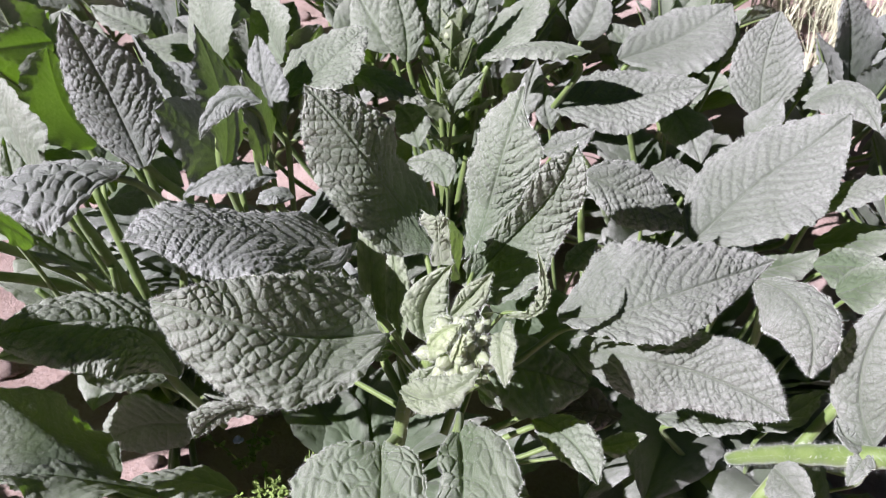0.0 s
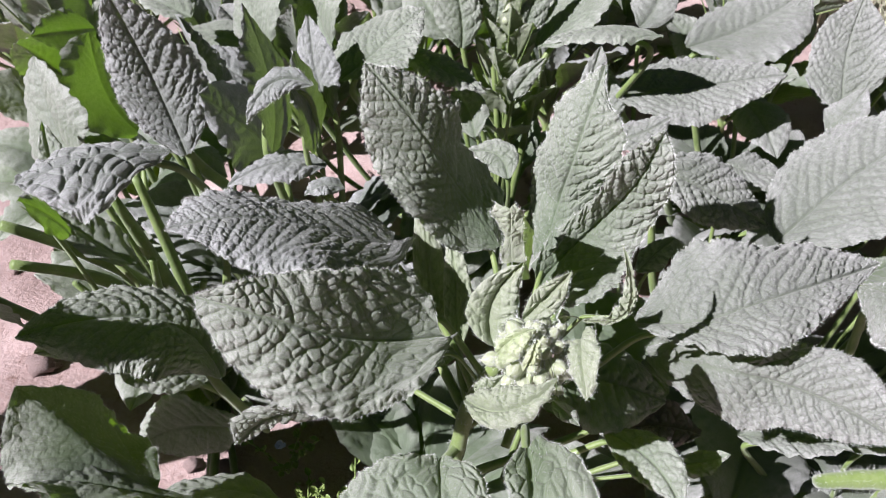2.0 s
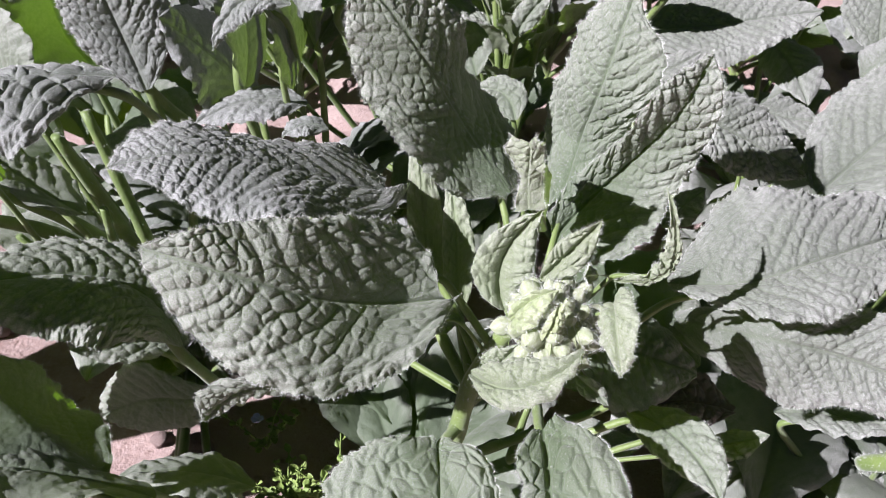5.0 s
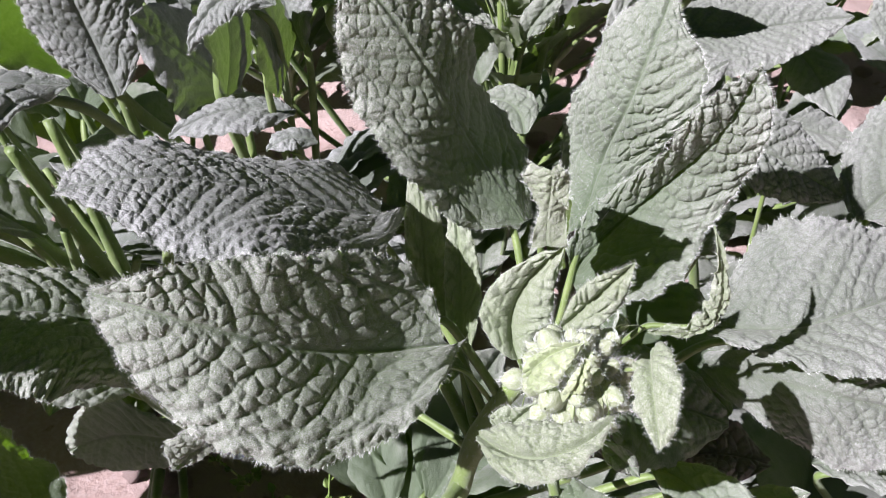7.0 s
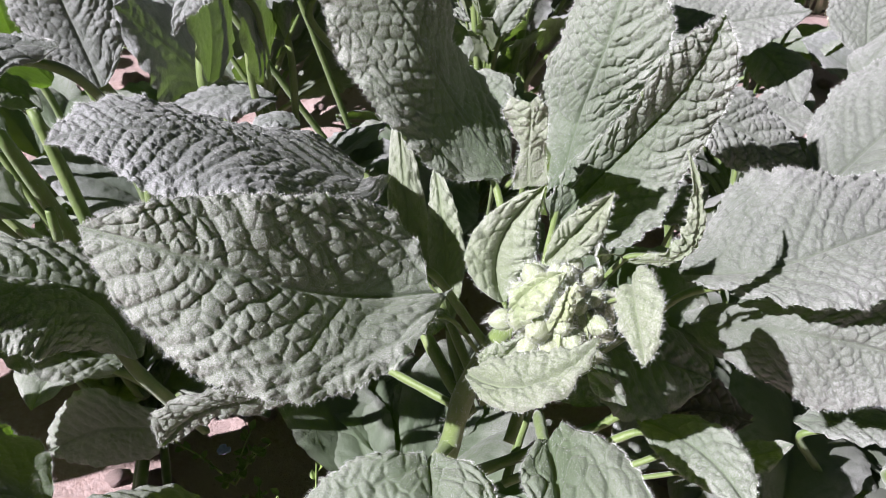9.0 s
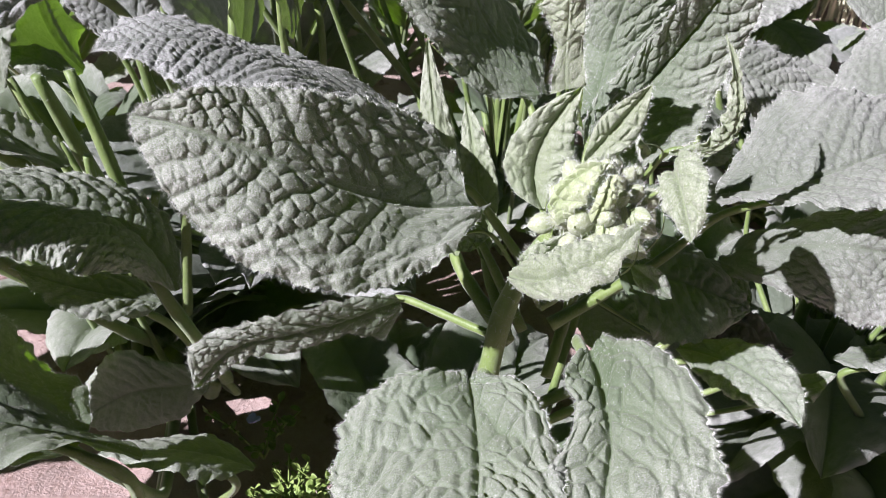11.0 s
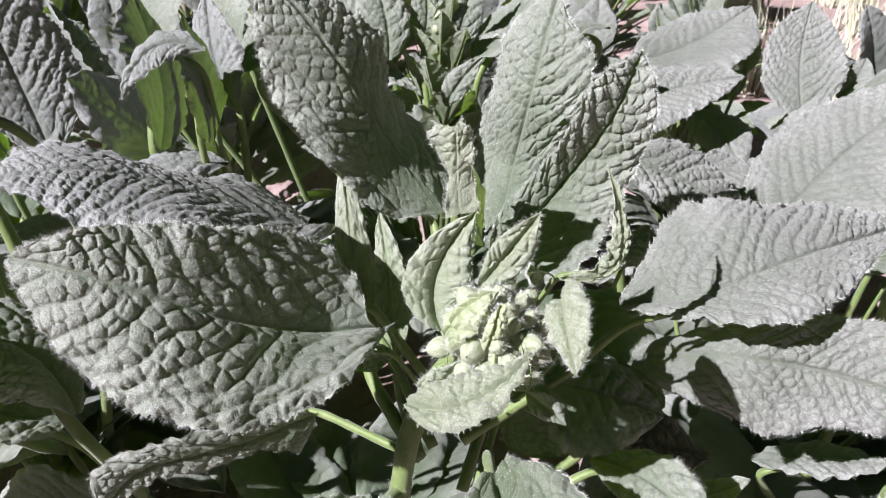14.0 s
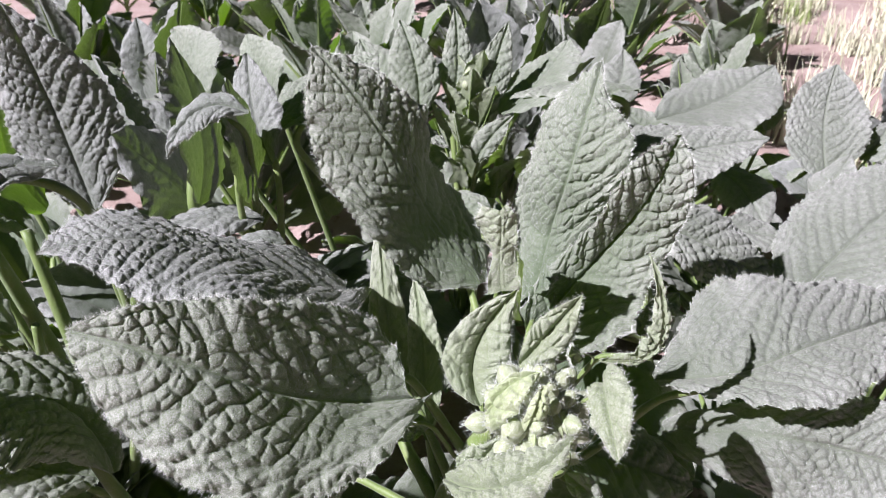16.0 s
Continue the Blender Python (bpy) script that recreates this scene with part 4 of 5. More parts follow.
leaf(rear, (-0.0328, 0.6552, 0.2434), (-0.0349, 0.6686, 0.2751), (-0.0474, 0.6905, 0.3080), (-0.0576, 0.6672, 0.2757), (-0.0172, 0.6692, 0.2749), res=2, seed=86, stalk=((0.0000, 0.6600, 0.1000),))  # upright leaf
leaf(rear, (-0.0073, 0.6691, 0.2482), (-0.0021, 0.6805, 0.2757), (-0.0045, 0.6949, 0.3166), (-0.0148, 0.6821, 0.2803), (0.0107, 0.6822, 0.2803), res=2, seed=87, stalk=((0.0000, 0.6600, 0.1600),))  # upright leaf
leaf(rear, (0.0187, 0.6669, 0.2437), (0.0262, 0.6783, 0.2713), (0.0383, 0.6910, 0.3079), (0.0159, 0.6821, 0.2804), (0.0401, 0.6758, 0.2670), res=2, seed=88, stalk=((0.0100, 0.6600, 0.1600),))  # upright leaf
leaf(rear, (0.0343, 0.6643, 0.2393), (0.0664, 0.6927, 0.2602), (0.0947, 0.7306, 0.2839), (0.0476, 0.7351, 0.2545), (0.0779, 0.6507, 0.2668), res=2, seed=89, stalk=((0.0200, 0.6600, 0.1200),))  # spreading leaf
leaf(rear, (0.1195, 0.5896, 0.2809), (0.0772, 0.6015, 0.2796), (0.0305, 0.5926, 0.2747), (0.0752, 0.5794, 0.2787), (0.0812, 0.6164, 0.2772), res=2, arch=.3, seed=90, stalk=((0.0500, 0.6700, 0.1000),))  # edge-on leaf
leaf(rear, (0.0076, 0.5828, 0.2304), (0.0171, 0.5902, 0.2450), (0.0339, 0.5970, 0.2607), (0.0104, 0.5934, 0.2512), (0.0275, 0.5899, 0.2452), res=1, hairs=200, seed=91, stalk=((0.0000, 0.6400, 0.0800),))  # pale small leaf
leaf(rear, (-0.0201, 0.5429, 0.2210), (-0.0273, 0.5625, 0.2360), (-0.0393, 0.5751, 0.2397), (-0.0366, 0.5555, 0.2243), (-0.0087, 0.5531, 0.2386), res=1, seed=92, stalk=((0.0000, 0.6200, 0.0500),))  # low leaf
leaf(rear, (0.0025, 0.4678, 0.2322), (-0.0058, 0.4850, 0.2407), (-0.0270, 0.4930, 0.2357), (-0.0183, 0.4782, 0.2303), (0.0066, 0.4883, 0.2460), res=2, seed=93, stalk=((0.0000, 0.5500, 0.0500),))  # pale mid leaf
leaf(rear, (-0.1098, 0.7771, 0.2137), (-0.0884, 0.8183, 0.2285), (-0.0647, 0.8491, 0.2486), (-0.1123, 0.8178, 0.2349), (-0.0628, 0.7974, 0.2241), res=1, seed=94, stalk=((-0.0500, 0.7000, 0.0600),))  # broad back leaf
leaf(rear, (-0.0441, 0.6771, 0.2447), (-0.0652, 0.6946, 0.2648), (-0.0819, 0.7225, 0.2867), (-0.0837, 0.6891, 0.2561), (-0.0472, 0.7107, 0.2749), res=1, seed=95, stalk=((-0.0200, 0.6600, 0.1000),))  # shaded leaf
leaf(right, (0.1800, 0.4426, 0.2025), (0.2333, 0.4765, 0.2289), (0.2966, 0.5005, 0.2733), (0.2174, 0.5140, 0.2370), (0.2510, 0.4278, 0.2298), res=3, hairs=600, arch=.05, q=2.6, seed=101, flat=1.2, stalk=((0.2000, 0.4400, 0.1500), (0.1900, 0.4600, 0.0600),))  # great pale leaf
leaf(right, (0.1024, 0.4771, 0.2359), (0.1397, 0.4695, 0.2202), (0.1804, 0.4603, 0.2001), (0.1528, 0.4915, 0.2317), (0.1337, 0.4504, 0.2084), res=3, hairs=300, arch=.1, seed=102, flat=1.2, stalk=((0.1100, 0.4700, 0.1500), (0.1400, 0.4800, 0.0500),))  # pale leaf
leaf(right, (0.1677, 0.5320, 0.2063), (0.1869, 0.5238, 0.2035), (0.2091, 0.5210, 0.2026), (0.1943, 0.5476, 0.2064), (0.1843, 0.5070, 0.1957), res=2, seed=103, stalk=((0.1700, 0.5200, 0.0800),))  # pale leaf
leaf(right, (0.1830, 0.3417, 0.2484), (0.1918, 0.3004, 0.2620), (0.1936, 0.2792, 0.2358), (0.2087, 0.2860, 0.2623), (0.1756, 0.3078, 0.2467), res=3, hairs=1500, arch=.25, q=2.8, seed=104, stalk=((0.2100, 0.3700, 0.1700), (0.2000, 0.3800, 0.0500),))  # hanging leaf
leaf(right, (0.2354, 0.2659, 0.1952), (0.2293, 0.2908, 0.2268), (0.2463, 0.3114, 0.2703), (0.2172, 0.2996, 0.2265), (0.2460, 0.2761, 0.2340), res=3, hairs=500, seed=105, stalk=((0.2700, 0.3000, 0.1200),))  # edge leaf
leaf(right, (0.2601, 0.4189, 0.1981), (0.2820, 0.4103, 0.2051), (0.3052, 0.3978, 0.2105), (0.2836, 0.4258, 0.2078), (0.2722, 0.3847, 0.2019), res=2, seed=106, skin=LEAF, bare=.6, stalk=((0.2400, 0.4400, 0.0800),))  # shadow leaf, darker skin and fewer hairs stand for the shade
leaf(right, (0.2452, 0.3614, 0.2224), (0.2617, 0.3593, 0.2334), (0.2798, 0.3578, 0.2480), (0.2640, 0.3738, 0.2349), (0.2566, 0.3331, 0.2340), res=2, seed=107, skin=LEAF, bare=.6, stalk=((0.2400, 0.4000, 0.0800),))  # pale leaf, darkened by skin and bare for the shade on it
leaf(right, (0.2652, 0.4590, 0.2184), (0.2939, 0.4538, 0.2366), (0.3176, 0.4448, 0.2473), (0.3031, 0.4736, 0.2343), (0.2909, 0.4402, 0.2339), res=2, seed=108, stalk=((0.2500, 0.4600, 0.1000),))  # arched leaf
leaf(right, (0.2052, 0.4178, 0.1939), (0.2403, 0.4259, 0.1924), (0.2721, 0.4392, 0.1973), (0.2409, 0.4393, 0.1921), (0.2354, 0.4032, 0.1959), res=1, seed=109, skin=LEAF, bare=.6, stalk=((0.2000, 0.4400, 0.0500),))  # low leaf, shade carried by the darker skin and bare
leaf(right, (0.0737, 0.4950, 0.2468), (0.0920, 0.4948, 0.2517), (0.1127, 0.5015, 0.2606), (0.0913, 0.5084, 0.2549), (0.0934, 0.4850, 0.2455), res=2, seed=110, stalk=((0.1000, 0.5000, 0.0800),))  # light leaf
leaf(right, (0.0845, 0.4107, 0.1998), (0.0959, 0.4166, 0.2101), (0.1071, 0.4209, 0.2191), (0.0910, 0.4237, 0.2095), (0.1006, 0.4071, 0.2078), res=1, seed=111, stalk=((0.0800, 0.4200, 0.0800),))  # low leaf
leaf(far_right, (0.0947, 0.6197, 0.2176), (0.1649, 0.6272, 0.2226), (0.2349, 0.6258, 0.2343), (0.1676, 0.6635, 0.2330), (0.1622, 0.5894, 0.2094), res=3, arch=.15, seed=121, flat=1.2, stalk=((0.1400, 0.6200, 0.1500), (0.1800, 0.6600, 0.0500),))  # broad grey leaf
leaf(far_right, (0.1731, 0.7120, 0.2189), (0.2397, 0.7434, 0.2308), (0.2960, 0.7768, 0.2514), (0.2222, 0.7748, 0.2403), (0.2534, 0.6895, 0.2233), res=2, seed=122, flat=1.2, stalk=((0.2200, 0.7200, 0.0600),))  # broad grey leaf
leaf(far_right, (0.3003, 0.6471, 0.1892), (0.3036, 0.6800, 0.2265), (0.3189, 0.7111, 0.2693), (0.2732, 0.6828, 0.2252), (0.3364, 0.6702, 0.2338), res=3, hairs=200, arch=-.1, q=2.6, seed=123, stalk=((0.3000, 0.6800, 0.0600),))  # upright leaf
leaf(far_right, (0.2829, 0.6307, 0.1785), (0.2956, 0.6338, 0.1946), (0.3135, 0.6475, 0.2135), (0.2863, 0.6490, 0.1923), (0.3094, 0.6215, 0.1955), res=1, seed=124, stalk=((0.2900, 0.6700, 0.0500),))  # light base leaf
leaf(far_right, (0.3169, 0.6123, 0.2203), (0.3411, 0.5918, 0.2426), (0.3566, 0.5546, 0.2268), (0.3562, 0.5986, 0.2487), (0.3265, 0.5805, 0.2290), res=2, arch=.2, seed=125, flat=1.2, stalk=((0.3500, 0.6200, 0.0600),))  # arched leaf
leaf(far_right, (0.3347, 0.6672, 0.2006), (0.3512, 0.6762, 0.2109), (0.3646, 0.6894, 0.2279), (0.3416, 0.6836, 0.2161), (0.3563, 0.6606, 0.2098), res=1, seed=126, stalk=((0.3300, 0.7000, 0.0500),))  # pale leaf
leaf(far_right, (0.2142, 0.6648, 0.1929), (0.2266, 0.6332, 0.1861), (0.2334, 0.5976, 0.1712), (0.2509, 0.6380, 0.1894), (0.2047, 0.6273, 0.1835), res=1, seed=127, stalk=((0.2300, 0.6600, 0.0500),))  # hanging dark leaf
leaf(far_right, (0.0710, 0.6127, 0.2090), (0.0755, 0.6236, 0.2311), (0.0834, 0.6433, 0.2515), (0.0680, 0.6264, 0.2351), (0.0901, 0.6242, 0.2362), res=1, seed=128, stalk=((0.1000, 0.6400, 0.0600),))  # small leaf
leaf(far_right, (0.0960, 0.6053, 0.2017), (0.0906, 0.6153, 0.2188), (0.0888, 0.6355, 0.2362), (0.0807, 0.6175, 0.2204), (0.1029, 0.6138, 0.2195), res=1, seed=129, stalk=((0.1200, 0.6400, 0.0600),))  # small leaf
leaf(far_right, (0.1417, 0.7821, 0.2116), (0.1616, 0.8064, 0.2268), (0.1691, 0.8361, 0.2531), (0.1377, 0.8123, 0.2308), (0.1820, 0.8026, 0.2283), res=1, seed=130, stalk=((0.1500, 0.7600, 0.0600),))  # shaded leaf
leaf(far_right, (0.3000, 0.7730, 0.1901), (0.3034, 0.7812, 0.2120), (0.3131, 0.8074, 0.2295), (0.2938, 0.7844, 0.2106), (0.3142, 0.7765, 0.2108), res=1, seed=131, stalk=((0.2700, 0.7800, 0.0600),))  # small leaf
leaf(low_right, (0.1986, 0.2830, 0.1516), (0.2022, 0.2680, 0.1561), (0.2071, 0.2480, 0.1584), (0.2093, 0.2624, 0.1694), (0.1903, 0.2656, 0.1484), res=2, hairs=200, seed=141, stalk=((0.2300, 0.3100, 0.0600),))  # leaf by the thick stem
leaf(low_right, (0.1405, 0.3326, 0.1384), (0.1709, 0.3253, 0.1443), (0.1993, 0.3147, 0.1490), (0.1745, 0.3369, 0.1418), (0.1702, 0.3106, 0.1457), res=2, seed=142, stalk=((0.2000, 0.3400, 0.0500),))  # green low leaf
leaf(low_right, (0.2339, 0.2640, 0.1927), (0.2258, 0.2561, 0.1885), (0.2176, 0.2481, 0.1846), (0.2277, 0.2486, 0.1913), (0.2261, 0.2629, 0.1868), res=2, hairs=300, seed=145, stalk=((0.2700, 0.3000, 0.1100),))  # stem node leaf
leaf(low_right, (0.2318, 0.2671, 0.1937), (0.2226, 0.2701, 0.1971), (0.2187, 0.2797, 0.2023), (0.2175, 0.2648, 0.1967), (0.2305, 0.2759, 0.1997), res=2, hairs=300, seed=146, stalk=((0.2700, 0.3000, 0.1100),))  # stem node leaf
leaf(low_right, (0.2034, 0.3271, 0.1336), (0.2264, 0.3295, 0.1478), (0.2455, 0.3345, 0.1639), (0.2280, 0.3430, 0.1460), (0.2278, 0.3166, 0.1522), res=1, seed=147, stalk=((0.2200, 0.3400, 0.0500),))  # green low leaf
leaf(left, (-0.2700, 0.3300, 0.2200), (-0.3100, 0.2700, 0.3200), (-0.3600, 0.2000, 0.3600), (-0.3500, 0.3000, 0.3300), (-0.2700, 0.2400, 0.3400), res=2, seed=41, stalk=((-0.2200, 0.3800, 0.1200),))  # leaf beyond the view that shades its neighbours
leaf(front, (-0.0036, 0.2939, 0.2321), (0.0013, 0.2933, 0.2445), (0.0124, 0.2983, 0.2486), (-0.0030, 0.3006, 0.2424), (0.0059, 0.2844, 0.2480), skin=BRACT, stout=.6, res=2, hairs=300, cell=.0050, relief=1.1, bare=-.1, arch=.35, q=2.6, seed=29, stalk=((0.0040, 0.2920, 0.2420),))  # bud cover bract
leaf(front, (0.0176, 0.2656, 0.2414), (0.0241, 0.2615, 0.2383), (0.0305, 0.2583, 0.2334), (0.0275, 0.2618, 0.2415), (0.0214, 0.2614, 0.2354), res=1, seed=30, stalk=((0.0100, 0.2950, 0.2200),))  # small green bract
leaf(right, (0.2861, 0.4716, 0.1776), (0.3135, 0.4618, 0.1878), (0.3420, 0.4501, 0.1993), (0.3229, 0.4837, 0.1877), (0.3072, 0.4371, 0.1876), res=1, seed=113, skin=LEAF, bare=.6, stalk=((0.2500, 0.4600, 0.0600),))  # low leaf, coloured darker to pass as shaded
leaf(fore_left, (-0.4000, 0.2500, 0.1200), (-0.3650, 0.2880, 0.1850), (-0.3180, 0.3180, 0.2100), (-0.3852, 0.3164, 0.1819), (-0.3448, 0.2596, 0.1881), res=2, hairs=300, seed=142, stalk=((-0.3800, 0.2200, 0.0600),))  # side leaf, out of view, placed to shade the soil
leaf(fore_left, (-0.3700, 0.2500, 0.1700), (-0.3180, 0.2850, 0.2400), (-0.2750, 0.3050, 0.2950), (-0.3323, 0.3091, 0.2403), (-0.3037, 0.2609, 0.2397), res=2, hairs=300, seed=141, stalk=((-0.3800, 0.2200, 0.0800),))  # tall leaf, out of view, placed to shade the arched leaf
stem_part(left, [(-0.2500, 0.5100, -0.0100), (-0.2288, 0.4372, 0.1325), (-0.2323, 0.4202, 0.1971), (-0.2355, 0.4021, 0.2574)], [0.0050, 0.0050, 0.0045, 0.0030], 501, 250, 9)
stem_part(left, [(-0.2500, 0.5100, -0.0100), (-0.2326, 0.4361, 0.1335), (-0.2465, 0.4061, 0.1986), (-0.2689, 0.3783, 0.2449), (-0.2842, 0.3661, 0.2629)], [0.0050, 0.0050, 0.0045, 0.0035, 0.0030], 502, 250, 9)
stem_part(left, [(-0.2500, 0.5100, -0.0100), (-0.2287, 0.4481, 0.1284), (-0.2352, 0.4497, 0.1838), (-0.2474, 0.4566, 0.2395)], [0.0050, 0.0045, 0.0040, 0.0030], 503, 250, 9)
stem_part(left, [(-0.2500, 0.5100, -0.0100), (-0.2361, 0.4292, 0.1281), (-0.2538, 0.3967, 0.2014), (-0.2844, 0.3614, 0.2383)], [0.0050, 0.0050, 0.0042, 0.0030], 504, 250, 9)
stem_part(back_left, [(-0.1650, 0.5200, -0.0100), (-0.2080, 0.5207, 0.1919), (-0.2159, 0.4944, 0.2147), (-0.2212, 0.4848, 0.2432)], [0.0050, 0.0040, 0.0045, 0.0030], 506, 250, 9)
stem_part(low_right, [(0.1939, 0.3241, 0.1064), (0.2071, 0.3060, 0.1353), (0.2192, 0.2844, 0.1639), (0.2302, 0.2654, 0.1870), (0.2473, 0.2533, 0.2012)], [0.0045, 0.0058, 0.0064, 0.0064, 0.0060], 507, 1600, 9)
stem_part(low_right, [(0.1987, 0.2882, 0.1029), (0.2291, 0.3066, 0.1591), (0.2552, 0.3130, 0.2124)], [0.0045, 0.0040, 0.0030], 509, 300, 9)
# -- end of the leaves --

# stems
stem_part(front, [(-0.058, 0.335, -0.01), (-0.047, 0.322, 0.08), (-0.027, 0.297, 0.157), (-0.022, 0.298, 0.198), (-0.006, 0.307, 0.226), (0.007, 0.294, 0.248)],
          [0.0050, 0.0048, 0.0046, 0.0044, 0.0036, 0.003], 201, 1500)
stem_part(rear, [(0.0, 0.66, -0.01), (0.005, 0.66, 0.1), (0.008, 0.67, 0.2), (0.006, 0.675, 0.255)], [0.006, 0.006, 0.005, 0.003], 202, 400)

for i in range(14):
    rng = np.random.default_rng(520 + i)
    a, reach, tall = radians(150 + 13 * i), rng.uniform(0.05, 0.12), rng.uniform(0.14, 0.24)
    foot = np.array([-0.235 - 0.002 * i, 0.49 - 0.004 * i, -0.01])
    top = foot + np.array([math.cos(a) * reach, math.sin(a) * reach * 0.6, tall])
    stem_part(left, [foot, foot * 0.55 + top * 0.45 + np.array([0, 0, 0.025]), top], [0.0042, 0.0036, 0.0022], 520 + i, 120, 8)

# bud head of the front plant
rng = np.random.default_rng(12)
head = Vector((0.010, 0.287, 0.253))
for i in range(34):
    a = i * 2.399
    s = (i + 0.5) / 34
    way = Vector((math.sin(s * 1.9) * math.cos(a), math.sin(s * 1.9) * math.sin(a) - 0.15, math.cos(s * 1.9))).normalized()
    size = 0.0076 * (0.8 + 0.4 * rng.uniform())
    place = head + Vector((way.x * 0.0155, way.y * 0.0155, way.z * 0.0155 - 0.006)) * rng.uniform(0.75, 1.0)
    ob = part("bud", bud_mesh(i * 1.7, size), front, "pale green downy flower bud" if i == 0 else "")
    ob.matrix_basis = Matrix.Translation(place - front.matrix_basis.translation) @ (way + Vector(rng.normal(0, 0.16, 3))).to_track_quat("Z", "Y").to_matrix().to_4x4()
    ob.matrix_parent_inverse = Matrix()
    me = ob.data
    pick = rng.choice(len(me.vertices), 190)
    roots = np.array([me.vertices[int(k)].co for k in pick])
    hb = part("hair_fringe", hair_mesh(roots, unit(roots - np.array([0, 0, size * 0.4])) + np.array([0, 0, 0.4]), 0.0028, rng), ob)
    hb.matrix_parent_inverse = Matrix()
core = part("receptacle", bud_mesh(0.3, 0.019), front, "pale green core of the bud head")
core.matrix_basis = Matrix.Translation(head - Vector((0, 0, 0.017)) - front.matrix_basis.translation)
core.matrix_parent_inverse = Matrix()
for i in range(8):
    a = i * 2.399 + 0.35
    c = np.array(head) + np.array([0, 0, -0.006])
    ring = np.array([math.cos(a), math.sin(a), 0])
    up = np.array([0, 0, 1.0])
    reach = rng.uniform(0.9, 1.1)
    b, m, t = (c + (ring * r + up * z) * 0.016 * reach for r, z in ((0.75, -0.65), (1.12, 0.1), (0.55 + 0.25 * rng.uniform(), 0.85)))
    s = np.cross(ring, up) * (0.0030 + 0.0022 * rng.uniform())
    leaf(front, b, m, t, m - s - ring * 0.0012, m + s - ring * 0.0012, seed=300 + i, res=2, hairs=420, cell=0.0034, relief=0.6, arch=0.2, wave=0.08, q=2.2, b0=0.7, stout=0.4, bare=-0.3, skin=BUD)


# low leaves of the plants, mostly hairless so their colour carries the shade
def filler(plant, count, seed, reach=(0.07, 0.13), rise=(0.05, 0.13), spare=(), res=1, turn=(0, 360)):
    rng = np.random.default_rng(seed)
    x0, y0 = plant.matrix_basis.translation[:2]
    for i in range(count):
        a = radians(turn[0] + (turn[1] - turn[0]) * ((i + rng.uniform(0, 0.7)) / count))
        out, side = np.array([math.cos(a), math.sin(a), 0]), np.array([math.sin(a), -math.cos(a), 0])
        size, z, start = rng.uniform(*reach), rng.uniform(*rise), rng.uniform(0.02, 0.05)
        B = np.array([x0, y0, z * 0.75]) + out * start
        T = B + out * size * 0.9 + np.array([0, 0, size * rng.uniform(-0.15, 0.5)])
        if any(math.hypot(T[0] - cx, T[1] - cy) < r for cx, cy, r in spare):
            continue
        M = (B + T) / 2 + np.array([0, 0, size * 0.12])
        tilt = rng.uniform(-0.6, 0.6)
        half = size * rng.uniform(0.22, 0.3)
        up = np.array([0, 0, half])
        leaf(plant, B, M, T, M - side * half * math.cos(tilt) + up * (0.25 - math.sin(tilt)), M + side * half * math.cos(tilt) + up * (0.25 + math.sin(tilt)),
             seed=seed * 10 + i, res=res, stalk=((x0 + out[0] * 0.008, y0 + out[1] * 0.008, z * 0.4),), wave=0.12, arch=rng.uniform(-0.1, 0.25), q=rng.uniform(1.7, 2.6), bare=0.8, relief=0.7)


BARE = ((-0.295, 0.41, 0.045),)
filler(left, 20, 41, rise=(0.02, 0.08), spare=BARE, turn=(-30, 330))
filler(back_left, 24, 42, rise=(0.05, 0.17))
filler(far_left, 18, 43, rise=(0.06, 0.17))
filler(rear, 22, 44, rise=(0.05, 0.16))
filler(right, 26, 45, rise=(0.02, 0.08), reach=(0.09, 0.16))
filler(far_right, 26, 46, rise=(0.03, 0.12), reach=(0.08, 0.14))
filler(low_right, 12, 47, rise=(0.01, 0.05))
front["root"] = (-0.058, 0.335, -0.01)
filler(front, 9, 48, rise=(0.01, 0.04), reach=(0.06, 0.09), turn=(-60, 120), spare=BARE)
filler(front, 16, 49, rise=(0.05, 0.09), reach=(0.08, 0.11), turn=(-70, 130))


# plants farther back, and unseen ones at the near left for shade
def rosette(x, y, seed, count=15, tall=0.22, res=1):
    plant = plant_at(x, y, "downy grey-green herb, further back in the bed or unseen and added for shade")
    HABIT[plant.name] = (LEAF, PALE, GREY)[seed % 3]
    rng = np.random.default_rng(seed)
    for i in range(count):
        a = i * 2.399 + rng.uniform(-0.4, 0.4)
        s = i / count
        lean = 0.25 + 0.95 * s
        out = np.array([math.cos(a) * math.sin(lean), math.sin(a) * math.sin(lean), math.cos(lean)])
        size = rng.uniform(0.09, 0.14)
        start = tall * (0.62 - 0.45 * s) * rng.uniform(0.8, 1.1)
        B = np.array([x, y, start]) + np.array([out[0], out[1], 0.15]) * 0.035
        T = B + out * size
        M = (B + T) / 2 + np.array([0, 0, size * 0.08]) + np.array([out[0], out[1], 0]) * size * 0.05
        spin = rng.uniform(-0.7, 0.7)
        flat = unit(np.cross(out, (0, 0, 1.0)))
        side = unit(flat * math.cos(spin) + np.cross(out, flat) * math.sin(spin)) * size * rng.uniform(0.22, 0.31)
        up = np.cross(side, out) * 0.3
        leaf(plant, B, M, T, M - side + up, M + side + up, seed=seed * 20 + i, res=res, stalk=((x, y, start * 0.5),), wave=0.12, arch=rng.uniform(-0.1, 0.2), bare=0.25)
    return plant


